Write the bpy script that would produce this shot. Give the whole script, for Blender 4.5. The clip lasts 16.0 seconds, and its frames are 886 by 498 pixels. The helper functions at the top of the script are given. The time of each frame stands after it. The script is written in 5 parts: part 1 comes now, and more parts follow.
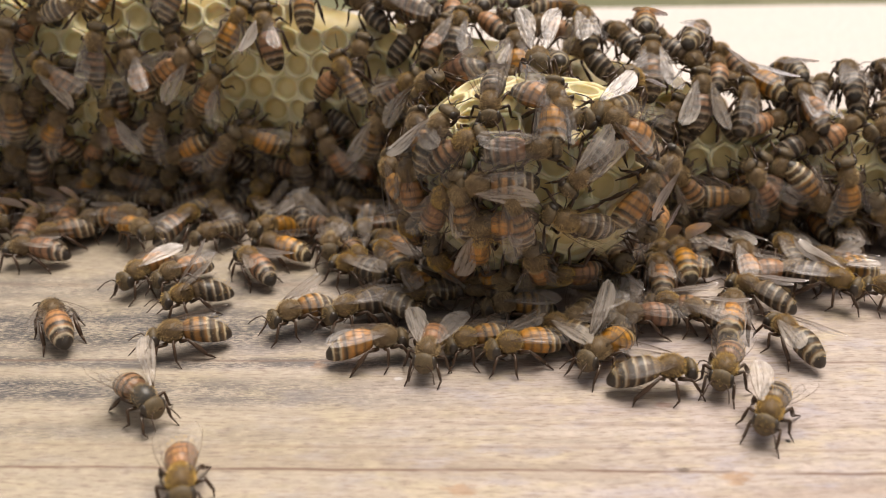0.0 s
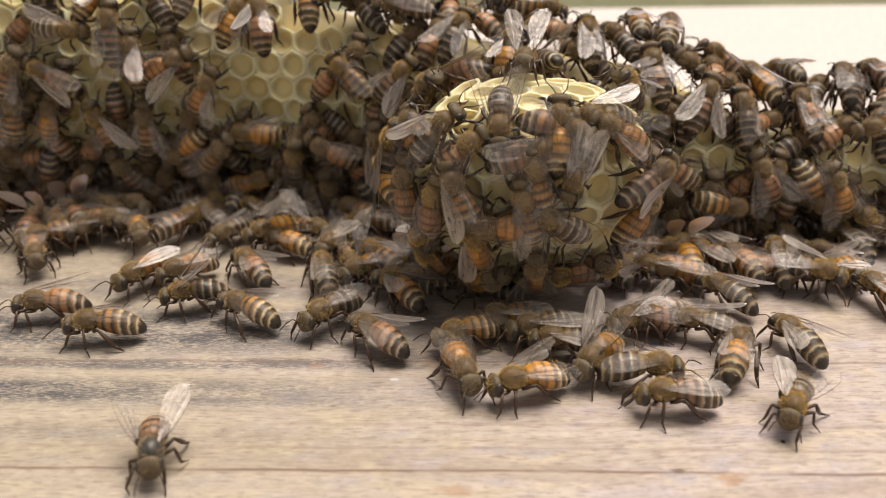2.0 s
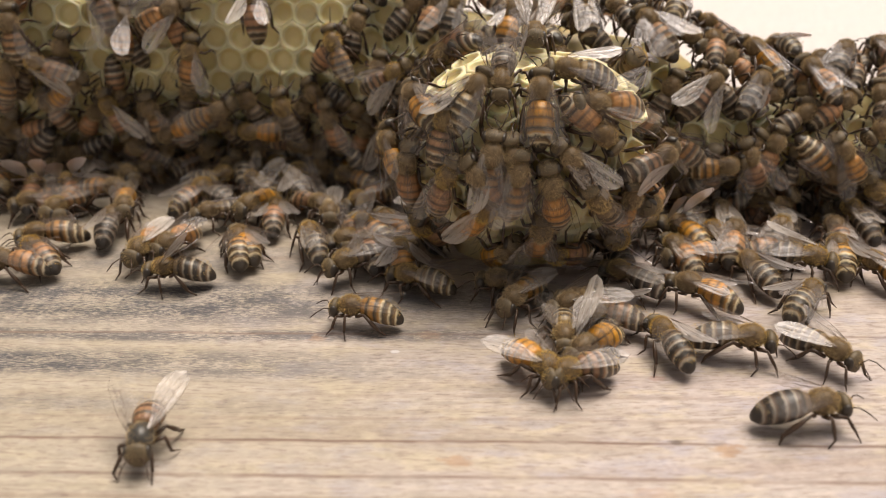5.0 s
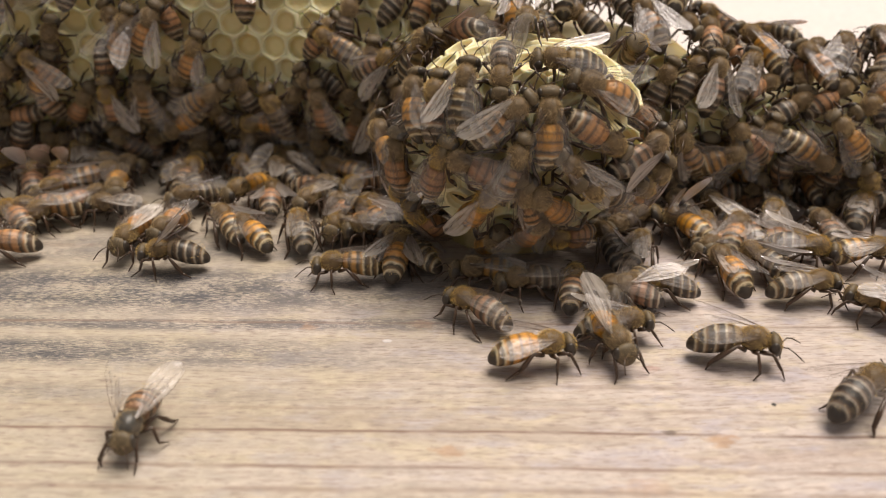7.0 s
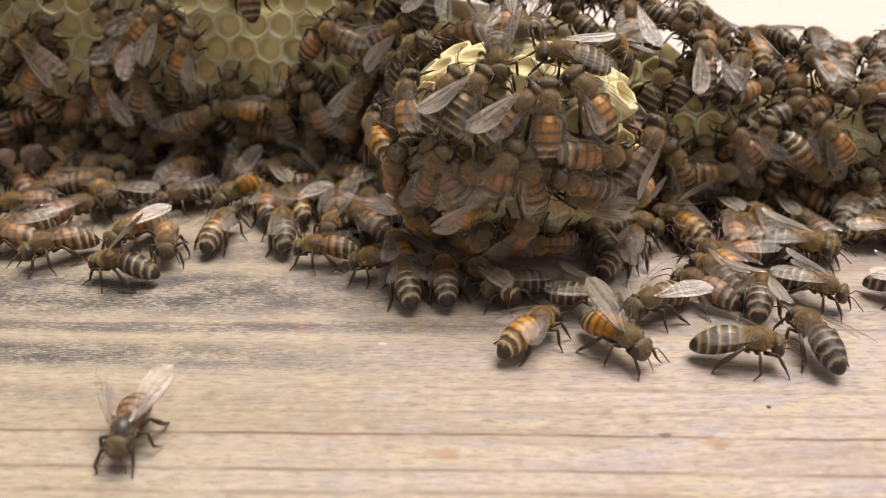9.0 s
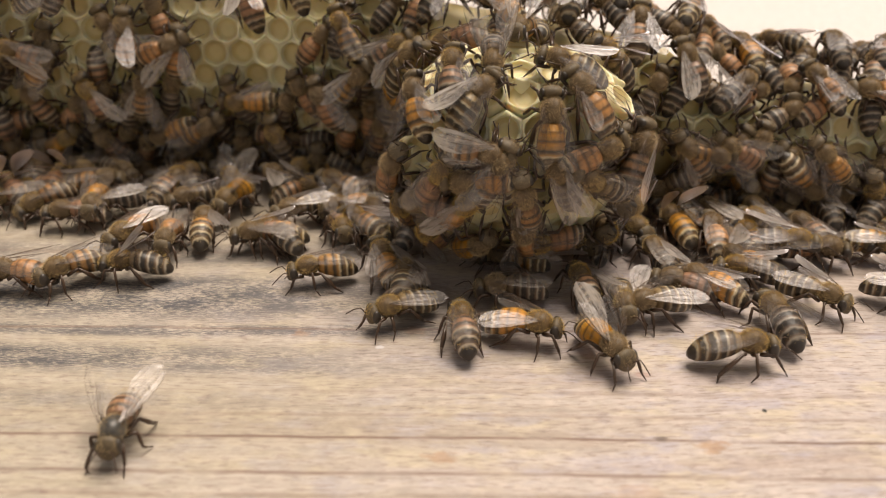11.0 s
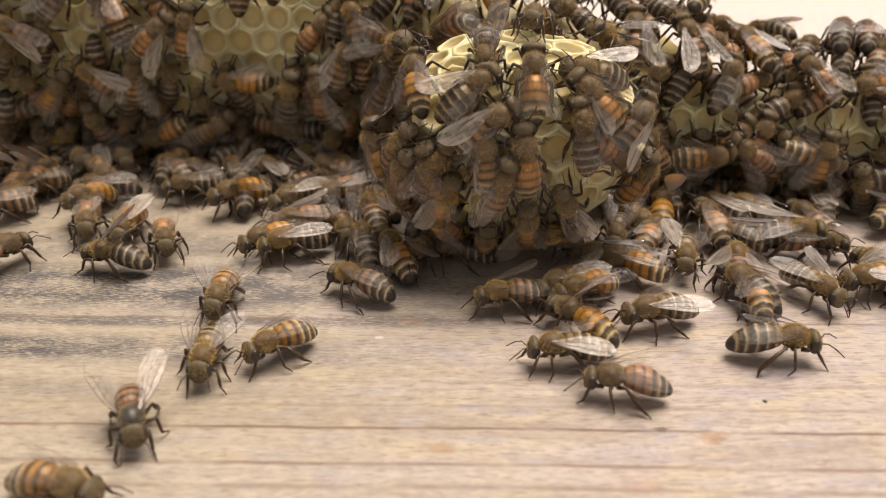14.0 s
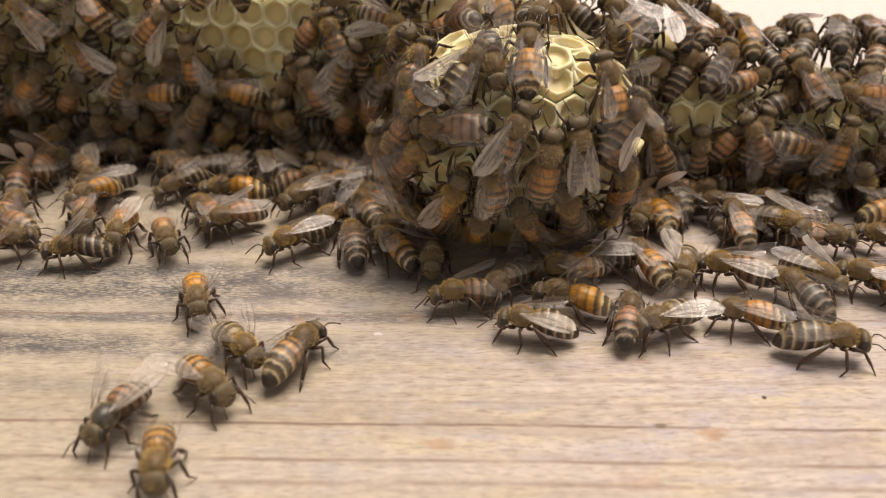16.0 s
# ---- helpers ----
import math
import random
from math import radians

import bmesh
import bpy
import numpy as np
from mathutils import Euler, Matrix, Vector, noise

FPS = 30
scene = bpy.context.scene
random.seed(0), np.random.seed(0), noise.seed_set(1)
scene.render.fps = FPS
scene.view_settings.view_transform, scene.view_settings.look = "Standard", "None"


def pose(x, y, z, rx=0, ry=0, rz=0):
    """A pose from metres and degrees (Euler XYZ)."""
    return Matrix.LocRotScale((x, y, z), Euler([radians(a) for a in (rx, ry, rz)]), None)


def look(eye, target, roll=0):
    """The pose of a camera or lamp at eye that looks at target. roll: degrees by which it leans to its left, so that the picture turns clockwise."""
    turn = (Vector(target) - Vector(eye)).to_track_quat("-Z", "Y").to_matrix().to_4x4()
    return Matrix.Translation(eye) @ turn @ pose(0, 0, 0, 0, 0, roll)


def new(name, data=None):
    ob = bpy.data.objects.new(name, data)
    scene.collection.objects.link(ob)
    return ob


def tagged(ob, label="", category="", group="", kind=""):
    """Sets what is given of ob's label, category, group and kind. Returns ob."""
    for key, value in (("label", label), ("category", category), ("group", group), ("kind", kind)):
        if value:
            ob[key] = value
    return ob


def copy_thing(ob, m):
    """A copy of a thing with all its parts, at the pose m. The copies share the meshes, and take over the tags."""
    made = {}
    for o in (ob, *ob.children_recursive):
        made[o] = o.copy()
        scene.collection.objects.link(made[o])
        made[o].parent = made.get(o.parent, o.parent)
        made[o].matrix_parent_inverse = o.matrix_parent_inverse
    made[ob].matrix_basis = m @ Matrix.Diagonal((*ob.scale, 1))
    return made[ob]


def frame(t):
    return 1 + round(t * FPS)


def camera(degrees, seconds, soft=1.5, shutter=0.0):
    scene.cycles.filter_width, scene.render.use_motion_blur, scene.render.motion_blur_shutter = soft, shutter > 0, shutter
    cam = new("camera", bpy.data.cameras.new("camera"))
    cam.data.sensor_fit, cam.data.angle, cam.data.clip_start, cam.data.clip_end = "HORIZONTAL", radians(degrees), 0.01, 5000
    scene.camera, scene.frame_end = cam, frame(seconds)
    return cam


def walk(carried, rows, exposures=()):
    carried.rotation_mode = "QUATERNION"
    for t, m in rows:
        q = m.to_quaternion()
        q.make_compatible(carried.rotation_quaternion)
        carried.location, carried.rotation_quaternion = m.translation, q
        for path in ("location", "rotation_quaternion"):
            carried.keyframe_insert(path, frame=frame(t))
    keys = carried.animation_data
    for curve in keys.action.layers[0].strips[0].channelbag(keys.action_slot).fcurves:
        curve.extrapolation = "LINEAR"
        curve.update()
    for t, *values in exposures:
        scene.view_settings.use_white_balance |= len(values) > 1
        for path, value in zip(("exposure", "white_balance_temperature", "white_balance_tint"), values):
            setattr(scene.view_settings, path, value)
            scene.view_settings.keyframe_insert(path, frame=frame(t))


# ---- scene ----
# Honey bees on burr comb, on a pine board. Bee about 13 mm long sets the scale.
cam = camera(54.66, 16.0, soft=1.1)
cam.data.dof.use_dof, cam.data.dof.focus_distance, cam.data.dof.aperture_fstop = True, 0.136, 19.0


def eye(tilt, yaw, roll, x, y, z):
    """Camera pose: degrees below the horizon, to the right, lean; millimetres."""
    return pose(x / 1000, y / 1000, z / 1000, 90 - tilt, 0, -yaw) @ pose(0, 0, 0, 0, 0, roll)


walk(cam, [
    (0, eye(27.54, -1.12, -1.02, 0.32, -0.53, 77.97)),
    (0.5, eye(27.61, -1.09, -1.00, 0.37, -0.39, 78.02)),
    (1, eye(27.56, -1.13, -1.02, 0.53, -0.48, 78.11)),
    (1.5, eye(27.53, -0.87, -0.92, 0.56, -0.59, 78.21)),
    (2, eye(27.55, -0.96, -0.91, 0.63, -0.51, 78.11)),
    (2.5, eye(27.52, -0.67, -0.57, 0.41, -1.05, 78.47)),
    (3, eye(27.68, -0.83, -0.75, 1.26, -1.30, 78.52)),
    (3.5, eye(28.03, -0.40, -0.50, -0.07, -1.57, 78.95)),
    (4, eye(28.51, -0.88, -0.76, -0.15, -1.46, 78.71)),
    (6.5, eye(29.87, -0.24, -0.07, -0.05, -0.15, 77.59)),
    (7, eye(30.01, -0.28, -0.17, 0.15, 0.08, 77.51)),
    (7.5, eye(30.00, -0.07, 0.03, -0.09, -0.06, 77.56)),
    (8, eye(29.95, -0.08, -0.04, 0.14, -0.11, 77.66)),
    (8.5, eye(29.89, 0.11, 0.00, -0.09, -0.14, 77.62)),
    (9, eye(29.80, 0.14, 0.07, 0.00, -0.02, 77.51)),
    (11.5, eye(29.58, 0.33, 0.21, 0.22, -0.28, 77.77)),
    (12, eye(29.78, 0.38, 0.24, 0.06, 0.16, 77.60)),
    (12.5, eye(29.84, 0.37, 0.24, 0.08, -0.06, 77.64)),
    (13, eye(29.94, 0.33, 0.22, 0.21, -0.09, 77.63)),
    (13.5, eye(30.11, 0.27, 0.22, 0.29, 0.06, 77.56)),
    (14, eye(30.23, 0.21, 0.17, 0.38, 0.19, 77.44)),
    (14.5, eye(30.38, 0.43, 0.34, -0.06, 0.60, 77.11)),
    (15, eye(30.44, 0.40, 0.24, 0.14, 0.53, 77.27)),
    (15.5, eye(30.38, 0.35, 0.26, 0.30, 0.36, 77.28)),
    (16, eye(30.45, 0.36, 0.24, 0.26, 0.40, 77.22)),
], [(0, 0.52, 6950, 12), (7, 0.5, 6950, 12), (9, 0.5, 7000, 12), (11.5, 0.48, 7250, 13), (16, 0.48, 7300, 13)])

# ---- world and light: bright shade under an open sky ----
world = bpy.data.worlds.new("sky")
scene.world = world
world.use_nodes = True
wn = world.node_tree.nodes
sky = wn.new("ShaderNodeTexSky")
sky.sky_type = "NISHITA"
sky.sun_disc = False
sky.sun_elevation, sky.sun_rotation = radians(73), radians(41)
wn["Background"].inputs[1].default_value = 0.062
haze = wn.new("ShaderNodeHueSaturation")  # thin cloud takes most of the blue
haze.inputs["Saturation"].default_value = 0.03
world.node_tree.links.new(sky.outputs[0], haze.inputs["Color"])
world.node_tree.links.new(haze.outputs[0], wn["Background"].inputs[0])
sun_data = bpy.data.lights.new("sun", "SUN")
sun_data.energy, sun_data.angle, sun_data.color = 3.3, radians(40), (1.0, 0.95, 0.87)
sun = new("sun", sun_data)
sun.matrix_world = look((0.22, 0.38, 1.1), (0, 0.13, 0))  # high, from behind the comb


# ---- materials ----
def material(name, rough=0.6, metal=0.0):
    m = bpy.data.materials.new(name)
    m.use_nodes = True
    b = m.node_tree.nodes["Principled BSDF"]
    b.inputs["Roughness"].default_value = rough
    b.inputs["Metallic"].default_value = metal
    return m, m.node_tree, b


def node(tree, kind, inputs=(), **props):
    n = tree.nodes.new("ShaderNode" + kind)
    for k, v in props.items():
        if k == "op":
            n.operation = v
        elif k == "blend":
            n.blend_type = v
            n.data_type = "RGBA"
    for key, v in inputs:
        if isinstance(v, bpy.types.NodeSocket):
            tree.links.new(v, n.inputs[key])
        else:
            n.inputs[key].default_value = v
    return n


def stretched(tree, scale):
    tc = node(tree, "TexCoord")
    return node(tree, "Mapping", [("Vector", tc.outputs["Object"]), ("Scale", scale)]).outputs[0]


def noise_of(tree, vec, scale, detail=4, rough=0.55):
    return node(tree, "TexNoise", [("Vector", vec), ("Scale", scale), ("Detail", detail), ("Roughness", rough)]).outputs["Fac"]


def ramp(tree, fac, stops, mode="LINEAR"):
    n = tree.nodes.new("ShaderNodeValToRGB")
    tree.links.new(fac, n.inputs[0])
    r = n.color_ramp
    r.interpolation = mode
    while len(r.elements) < len(stops):
        r.elements.new(0.5)
    for e, (p, c) in zip(r.elements, stops):
        e.position = p
        e.color = (*c, 1) if len(c) == 3 else (c[0], c[0], c[0], 1)
    return n.outputs[0]


def mix(tree, fac, a, b, blend="MIX"):
    return node(tree, "Mix", [(0, fac), (6, a), (7, b)], blend=blend).outputs[2]


def maths(tree, op, a, b=0.0):
    return node(tree, "Math", [(0, a), (1, b)], op=op).outputs[0]


def bump(tree, b, height, strength, distance):
    n = node(tree, "Bump", [("Height", height), ("Strength", strength), ("Distance", distance)])
    tree.links.new(n.outputs[0], b.inputs["Normal"])


def pine():
    m, t, b = material("weathered_pine", 0.62)
    tc = node(t, "TexCoord").outputs["Object"]
    warp = node(t, "TexNoise", [("Vector", stretched(t, (7, 18, 1))), ("Scale", 1.0), ("Detail", 2)]).outputs["Fac"]
    xyz = node(t, "SeparateXYZ", [(0, tc)])
    x, y = xyz.outputs[0], xyz.outputs[1]
    yw = maths(t, "ADD", y, maths(t, "MULTIPLY", maths(t, "SUBTRACT", warp, 0.5), 0.012))
    grain = node(t, "CombineXYZ", [(0, maths(t, "MULTIPLY", x, 5.0)), (1, maths(t, "MULTIPLY", yw, 95.0))]).outputs[0]
    fine = node(t, "CombineXYZ", [(0, maths(t, "MULTIPLY", x, 110.0)), (1, maths(t, "MULTIPLY", yw, 1100.0))]).outputs[0]
    speck = node(t, "CombineXYZ", [(0, maths(t, "MULTIPLY", x, 800.0)), (1, maths(t, "MULTIPLY", yw, 4600.0))]).outputs[0]
    g = noise_of(t, grain, 1.0, 3, 0.5)
    fg = noise_of(t, fine, 1.0, 4, 0.65)
    col = ramp(t, g, [(0.28, (0.36, 0.27, 0.19)), (0.42, (0.48, 0.385, 0.285)), (0.55, (0.555, 0.46, 0.36)), (0.72, (0.43, 0.33, 0.25))])
    col = mix(t, maths(t, "MULTIPLY", ramp(t, fg, [(0.38, (1,)), (0.60, (0,))]), 0.30), col, (0.36, 0.25, 0.16, 1))
    fibre = node(t, "CombineXYZ", [(0, maths(t, "MULTIPLY", x, 30.0)), (1, maths(t, "MULTIPLY", yw, 700.0)), (2, 1.0)]).outputs[0]
    fb = noise_of(t, fibre, 1.0, 3, 0.6)
    col = mix(t, 1.0, col, ramp(t, fb, [(0.32, (0.82,)), (0.48, (1.0,)), (0.66, (1.08,))]), "MULTIPLY")
    # pinkish drift and bleached patches
    patch = noise_of(t, stretched(t, (14, 60, 1)), 1.0, 3)
    col = mix(t, ramp(t, patch, [(0.45, (0,)), (0.75, (0.55,))]), col, (0.58, 0.50, 0.41, 1))
    patch2 = noise_of(t, stretched(t, (9, 35, 1)), 1.7, 2)
    col = mix(t, ramp(t, patch2, [(0.50, (0,)), (0.8, (0.4,))]), col, (0.48, 0.345, 0.275, 1))
    # yellowed and greyed blotches
    blot = noise_of(t, stretched(t, (75, 190, 1)), 1.0, 4, 0.62)
    col = mix(t, ramp(t, blot, [(0.50, (0,)), (0.64, (0.75,))]), col, (0.57, 0.455, 0.285, 1))
    blot2 = noise_of(t, stretched(t, (60, 150, 7)), 1.6, 4, 0.62)
    col = mix(t, ramp(t, blot2, [(0.52, (0,)), (0.66, (0.65,))]), col, (0.43, 0.375, 0.365, 1))
    # the left end is yellower and duller
    left_tone = node(t, "MapRange", [(0, maths(t, "ADD", x, maths(t, "MULTIPLY", patch, 0.06))), (1, -0.02), (2, 0.06), (3, 0.66), (4, 0.0)]).outputs[0]
    col = mix(t, left_tone, col, (0.44, 0.365, 0.225, 1))
    # short dark flecks and pores
    pores = node(t, "CombineXYZ", [(0, maths(t, "MULTIPLY", x, 380.0)), (1, maths(t, "MULTIPLY", yw, 2600.0)), (2, 3.0)]).outputs[0]
    pr = noise_of(t, pores, 1.0, 3, 0.6)
    col = mix(t, ramp(t, pr, [(0.52, (0,)), (0.66, (0.75,))]), col, (0.28, 0.20, 0.145, 1))
    # blue-grey mould streaks in bands along the grain
    spk = noise_of(t, speck, 1.0, 5, 0.72)
    bands = 0.0
    for y0, half, x_end, amount in ((0.1200, 0.0076, 0.006, 1.0), (0.1035, 0.0040, -0.019, 1.0), (0.1345, 0.006, -0.01, 0.6), (0.1108, 0.0018, 0.02, 0.8), (0.0935, 0.0022, -0.040, 0.5)):
        d = maths(t, "DIVIDE", maths(t, "ABSOLUTE", maths(t, "SUBTRACT", yw, y0)), half)
        across = node(t, "MapRange", [(0, d), (1, 0.45), (2, 1.15), (3, amount), (4, 0.0)]).outputs[0]
        along = node(t, "MapRange", [(0, maths(t, "ADD", x, maths(t, "MULTIPLY", patch, 0.04))), (1, x_end - 0.02), (2, x_end + 0.05), (3, 1.0), (4, 0.0)]).outputs[0]
        bands = maths(t, "MAXIMUM", bands, maths(t, "MULTIPLY", across, along))
    clump = noise_of(t, stretched(t, (90, 260, 1)), 1.0, 3, 0.6)
    mould = maths(t, "MULTIPLY", bands, ramp(t, maths(t, "ADD", maths(t, "MULTIPLY", spk, 0.66), maths(t, "MULTIPLY", clump, 0.34)), [(0.445, (0,)), (0.49, (0.55,)), (0.53, (1,))]))
    col = mix(t, maths(t, "MULTIPLY", bands, 0.10), col, (0.36, 0.33, 0.29, 1))
    col = mix(t, maths(t, "MULTIPLY", mould, 0.9), col, (0.05, 0.05, 0.056, 1))
    # dark growth-ring lines along the grain
    wob = maths(t, "MULTIPLY", maths(t, "SUBTRACT", noise_of(t, stretched(t, (35, 1, 1)), 1.0, 3), 0.5), 0.0016)
    breaks = noise_of(t, stretched(t, (60, 30, 1)), 1.0, 3)
    for y0, half, amount, x0 in ((0.0860, 0.00026, 0.95, -0.2), (0.0794, 0.0003, 0.75, -0.2), (0.1108, 0.0003, 0.6, -0.2), (0.0755, 0.0004, 0.5, -0.2), (0.0955, 0.0004, 0.35, -0.03), (0.1349, 0.0006, 0.35, -0.2), (0.0905, 0.0003, 0.35, -0.2)):
        d = maths(t, "DIVIDE", maths(t, "ABSOLUTE", maths(t, "SUBTRACT", maths(t, "ADD", maths(t, "ADD", y, maths(t, "MULTIPLY", x, 0.018)), wob), y0)), half)
        k = node(t, "MapRange", [(0, d), (1, 0.3), (2, 1.6), (3, amount), (4, 0.0)]).outputs[0]
        k = maths(t, "MULTIPLY", k, ramp(t, breaks, [(0.36, (0.15,)), (0.52, (1,))]))
        k = maths(t, "MULTIPLY", k, node(t, "MapRange", [(0, x), (1, x0), (2, x0 + 0.02), (3, 0.25), (4, 1.0)]).outputs[0])
        col = mix(t, k, col, (0.21, 0.125, 0.08, 1))
    # small knots and resin spots
    ragged = noise_of(t, stretched(t, (520, 900, 1)), 1.0, 3, 0.6)
    for kx, ky, rx, ry, colour, amount in ((0.0360, 0.0843, 0.0022, 0.0013, (0.40, 0.22, 0.10, 1), 0.65), (0.0004, 0.0824, 0.0022, 0.0012, (0.42, 0.23, 0.11, 1), 0.55),
                                           (-0.0213, 0.1100, 0.0013, 0.001, (0.42, 0.25, 0.13, 1), 0.5), (-0.0037, 0.1106, 0.002, 0.0012, (0.46, 0.28, 0.17, 1), 0.35),
                                           (-0.0089, 0.1062, 0.0007, 0.0005, (0.74, 0.69, 0.60, 1), 0.6), (0.0292, 0.0859, 0.0013, 0.0004, (0.13, 0.085, 0.06, 1), 0.8),
                                           (0.0300, 0.0995, 0.0014, 0.0006, (0.40, 0.22, 0.16, 1), 0.5), (0.0248, 0.0761, 0.004, 0.0016, (0.46, 0.28, 0.16, 1), 0.35), (0.0451, 0.0915, 0.00038, 0.00042, (0.02, 0.015, 0.01, 1), 1.0)):
        dx = maths(t, "DIVIDE", maths(t, "SUBTRACT", x, kx), rx)
        dy = maths(t, "DIVIDE", maths(t, "SUBTRACT", y, ky), ry)
        d = maths(t, "ADD", maths(t, "MULTIPLY", dx, dx), maths(t, "MULTIPLY", dy, dy))
        d = maths(t, "ADD", d, maths(t, "MULTIPLY", maths(t, "SUBTRACT", ragged, 0.5), 4.5 if amount < 1 else 0.3))
        col = mix(t, node(t, "MapRange", [(0, d), (1, 0.25), (2, 1.25), (3, amount), (4, 0.0)]).outputs[0], col, colour)
    far_glare = node(t, "MapRange", [(0, maths(t, "ADD", y, maths(t, "MULTIPLY", patch, 0.08))), (1, 0.20), (2, 0.30), (3, 0.0), (4, 1.0)]).outputs[0]
    col = mix(t, maths(t, "MULTIPLY", far_glare, 0.75), col, (0.80, 0.71, 0.59, 1))  # low-angle glare on the far board, painted into the wood's colour
    mottle = noise_of(t, stretched(t, (420, 700, 1)), 1.0, 4, 0.7)
    col = mix(t, 1.0, col, ramp(t, mottle, [(0.30, (0.82,)), (0.70, (1.14,))]), "MULTIPLY")
    col = mix(t, 1.0, col, (0.87, 0.89, 1.045, 1), "MULTIPLY")
    t.links.new(col, b.inputs["Base Color"])
    bump(t, b, maths(t, "ADD", fg, maths(t, "MULTIPLY", spk, 0.6)), 0.35, 0.0003)
    return m


def wax(name, light, dark):
    m, t, b = material(name, 0.42)
    n = noise_of(t, stretched(t, (1, 1, 1)), 160, 3)
    n2 = noise_of(t, stretched(t, (1, 1, 1)), 900, 3)
    rnd = node(t, "ObjectInfo").outputs["Random"]
    f = maths(t, "ADD", maths(t, "MULTIPLY", n, 0.7), maths(t, "MULTIPLY", rnd, 0.3))
    col = ramp(t, f, [(0.25, dark), (0.7, light)])
    t.links.new(col, b.inputs["Base Color"])
    b.inputs["Subsurface Weight"].default_value = 0.35
    b.inputs["Subsurface Radius"].default_value = (0.002, 0.0014, 0.0006)
    b.inputs["Subsurface Scale"].default_value = 1.0
    bump(t, b, n2, 0.3, 0.0002)
    return m


def chitin(name, colour, rough=0.35, vary=0.5):
    m, t, b = material(name, rough)
    n = noise_of(t, stretched(t, (1, 1, 1)), 1500, 3)
    lo = tuple(c * (1 - vary) for c in colour)
    t.links.new(ramp(t, n, [(0.3, lo), (0.7, colour)]), b.inputs["Base Color"])
    bump(t, b, n, 0.3, 0.0001)
    return m


def banded(name, stops):
    """Abdomen: bands across the body, from the tip (0) to the waist (1), with short pale hair at their edges."""
    m, t, b = material(name, 0.44)
    rest = t.nodes.new("ShaderNodeAttribute")
    rest.attribute_name = "rest"
    xyz = node(t, "SeparateXYZ", [(0, rest.outputs["Vector"])])
    hair = noise_of(t, node(t, "Mapping", [("Vector", rest.outputs["Vector"]), ("Scale", (500, 1400, 1400))]).outputs[0], 1.0, 3, 0.6)
    pos = node(t, "MapRange", [(0, xyz.outputs[0]), (1, -0.0059), (2, 0.001), (3, 0.0), (4, 1.0)]).outputs[0]
    pos = maths(t, "ADD", pos, maths(t, "MULTIPLY", maths(t, "SUBTRACT", hair, 0.5), 0.06))
    # bands bend a little towards the belly
    side = maths(t, "MULTIPLY", maths(t, "ABSOLUTE", xyz.outputs[1]), 9.0)
    pos = maths(t, "SUBTRACT", pos, side)
    col = ramp(t, pos, stops)
    rnd = node(t, "ObjectInfo").outputs["Random"]
    hsv = node(t, "HueSaturation", [("Hue", maths(t, "ADD", 0.488, maths(t, "MULTIPLY", rnd, 0.02))), ("Saturation", maths(t, "ADD", 0.8, maths(t, "MULTIPLY", rnd, 0.3))),
                                    ("Value", maths(t, "ADD", 0.75, maths(t, "MULTIPLY", rnd, 0.5))), ("Color", col)])
    shade = mix(t, 1.0, hsv.outputs[0], ramp(t, hair, [(0.3, (0.72,)), (0.7, (1.2,))]), "MULTIPLY")
    t.links.new(shade, b.inputs["Base Color"])
    bump(t, b, hair, 0.5, 0.0002)
    return m


def fur():
    """Body hair, from greyish tan on aged bees to golden on young ones."""
    m, t, b = material("bee_fur", 0.75)
    rnd = node(t, "ObjectInfo").outputs["Random"]
    n = noise_of(t, stretched(t, (1, 1, 1)), 700, 2)
    col = ramp(t, rnd, [(0.0, (0.47, 0.345, 0.205)), (0.45, (0.55, 0.395, 0.205)), (0.75, (0.63, 0.435, 0.17)), (1.0, (0.71, 0.46, 0.12))])
    t.links.new(mix(t, 1.0, col, ramp(t, n, [(0.3, (0.7,)), (0.7, (1.15,))]), "MULTIPLY"), b.inputs["Base Color"])
    return m


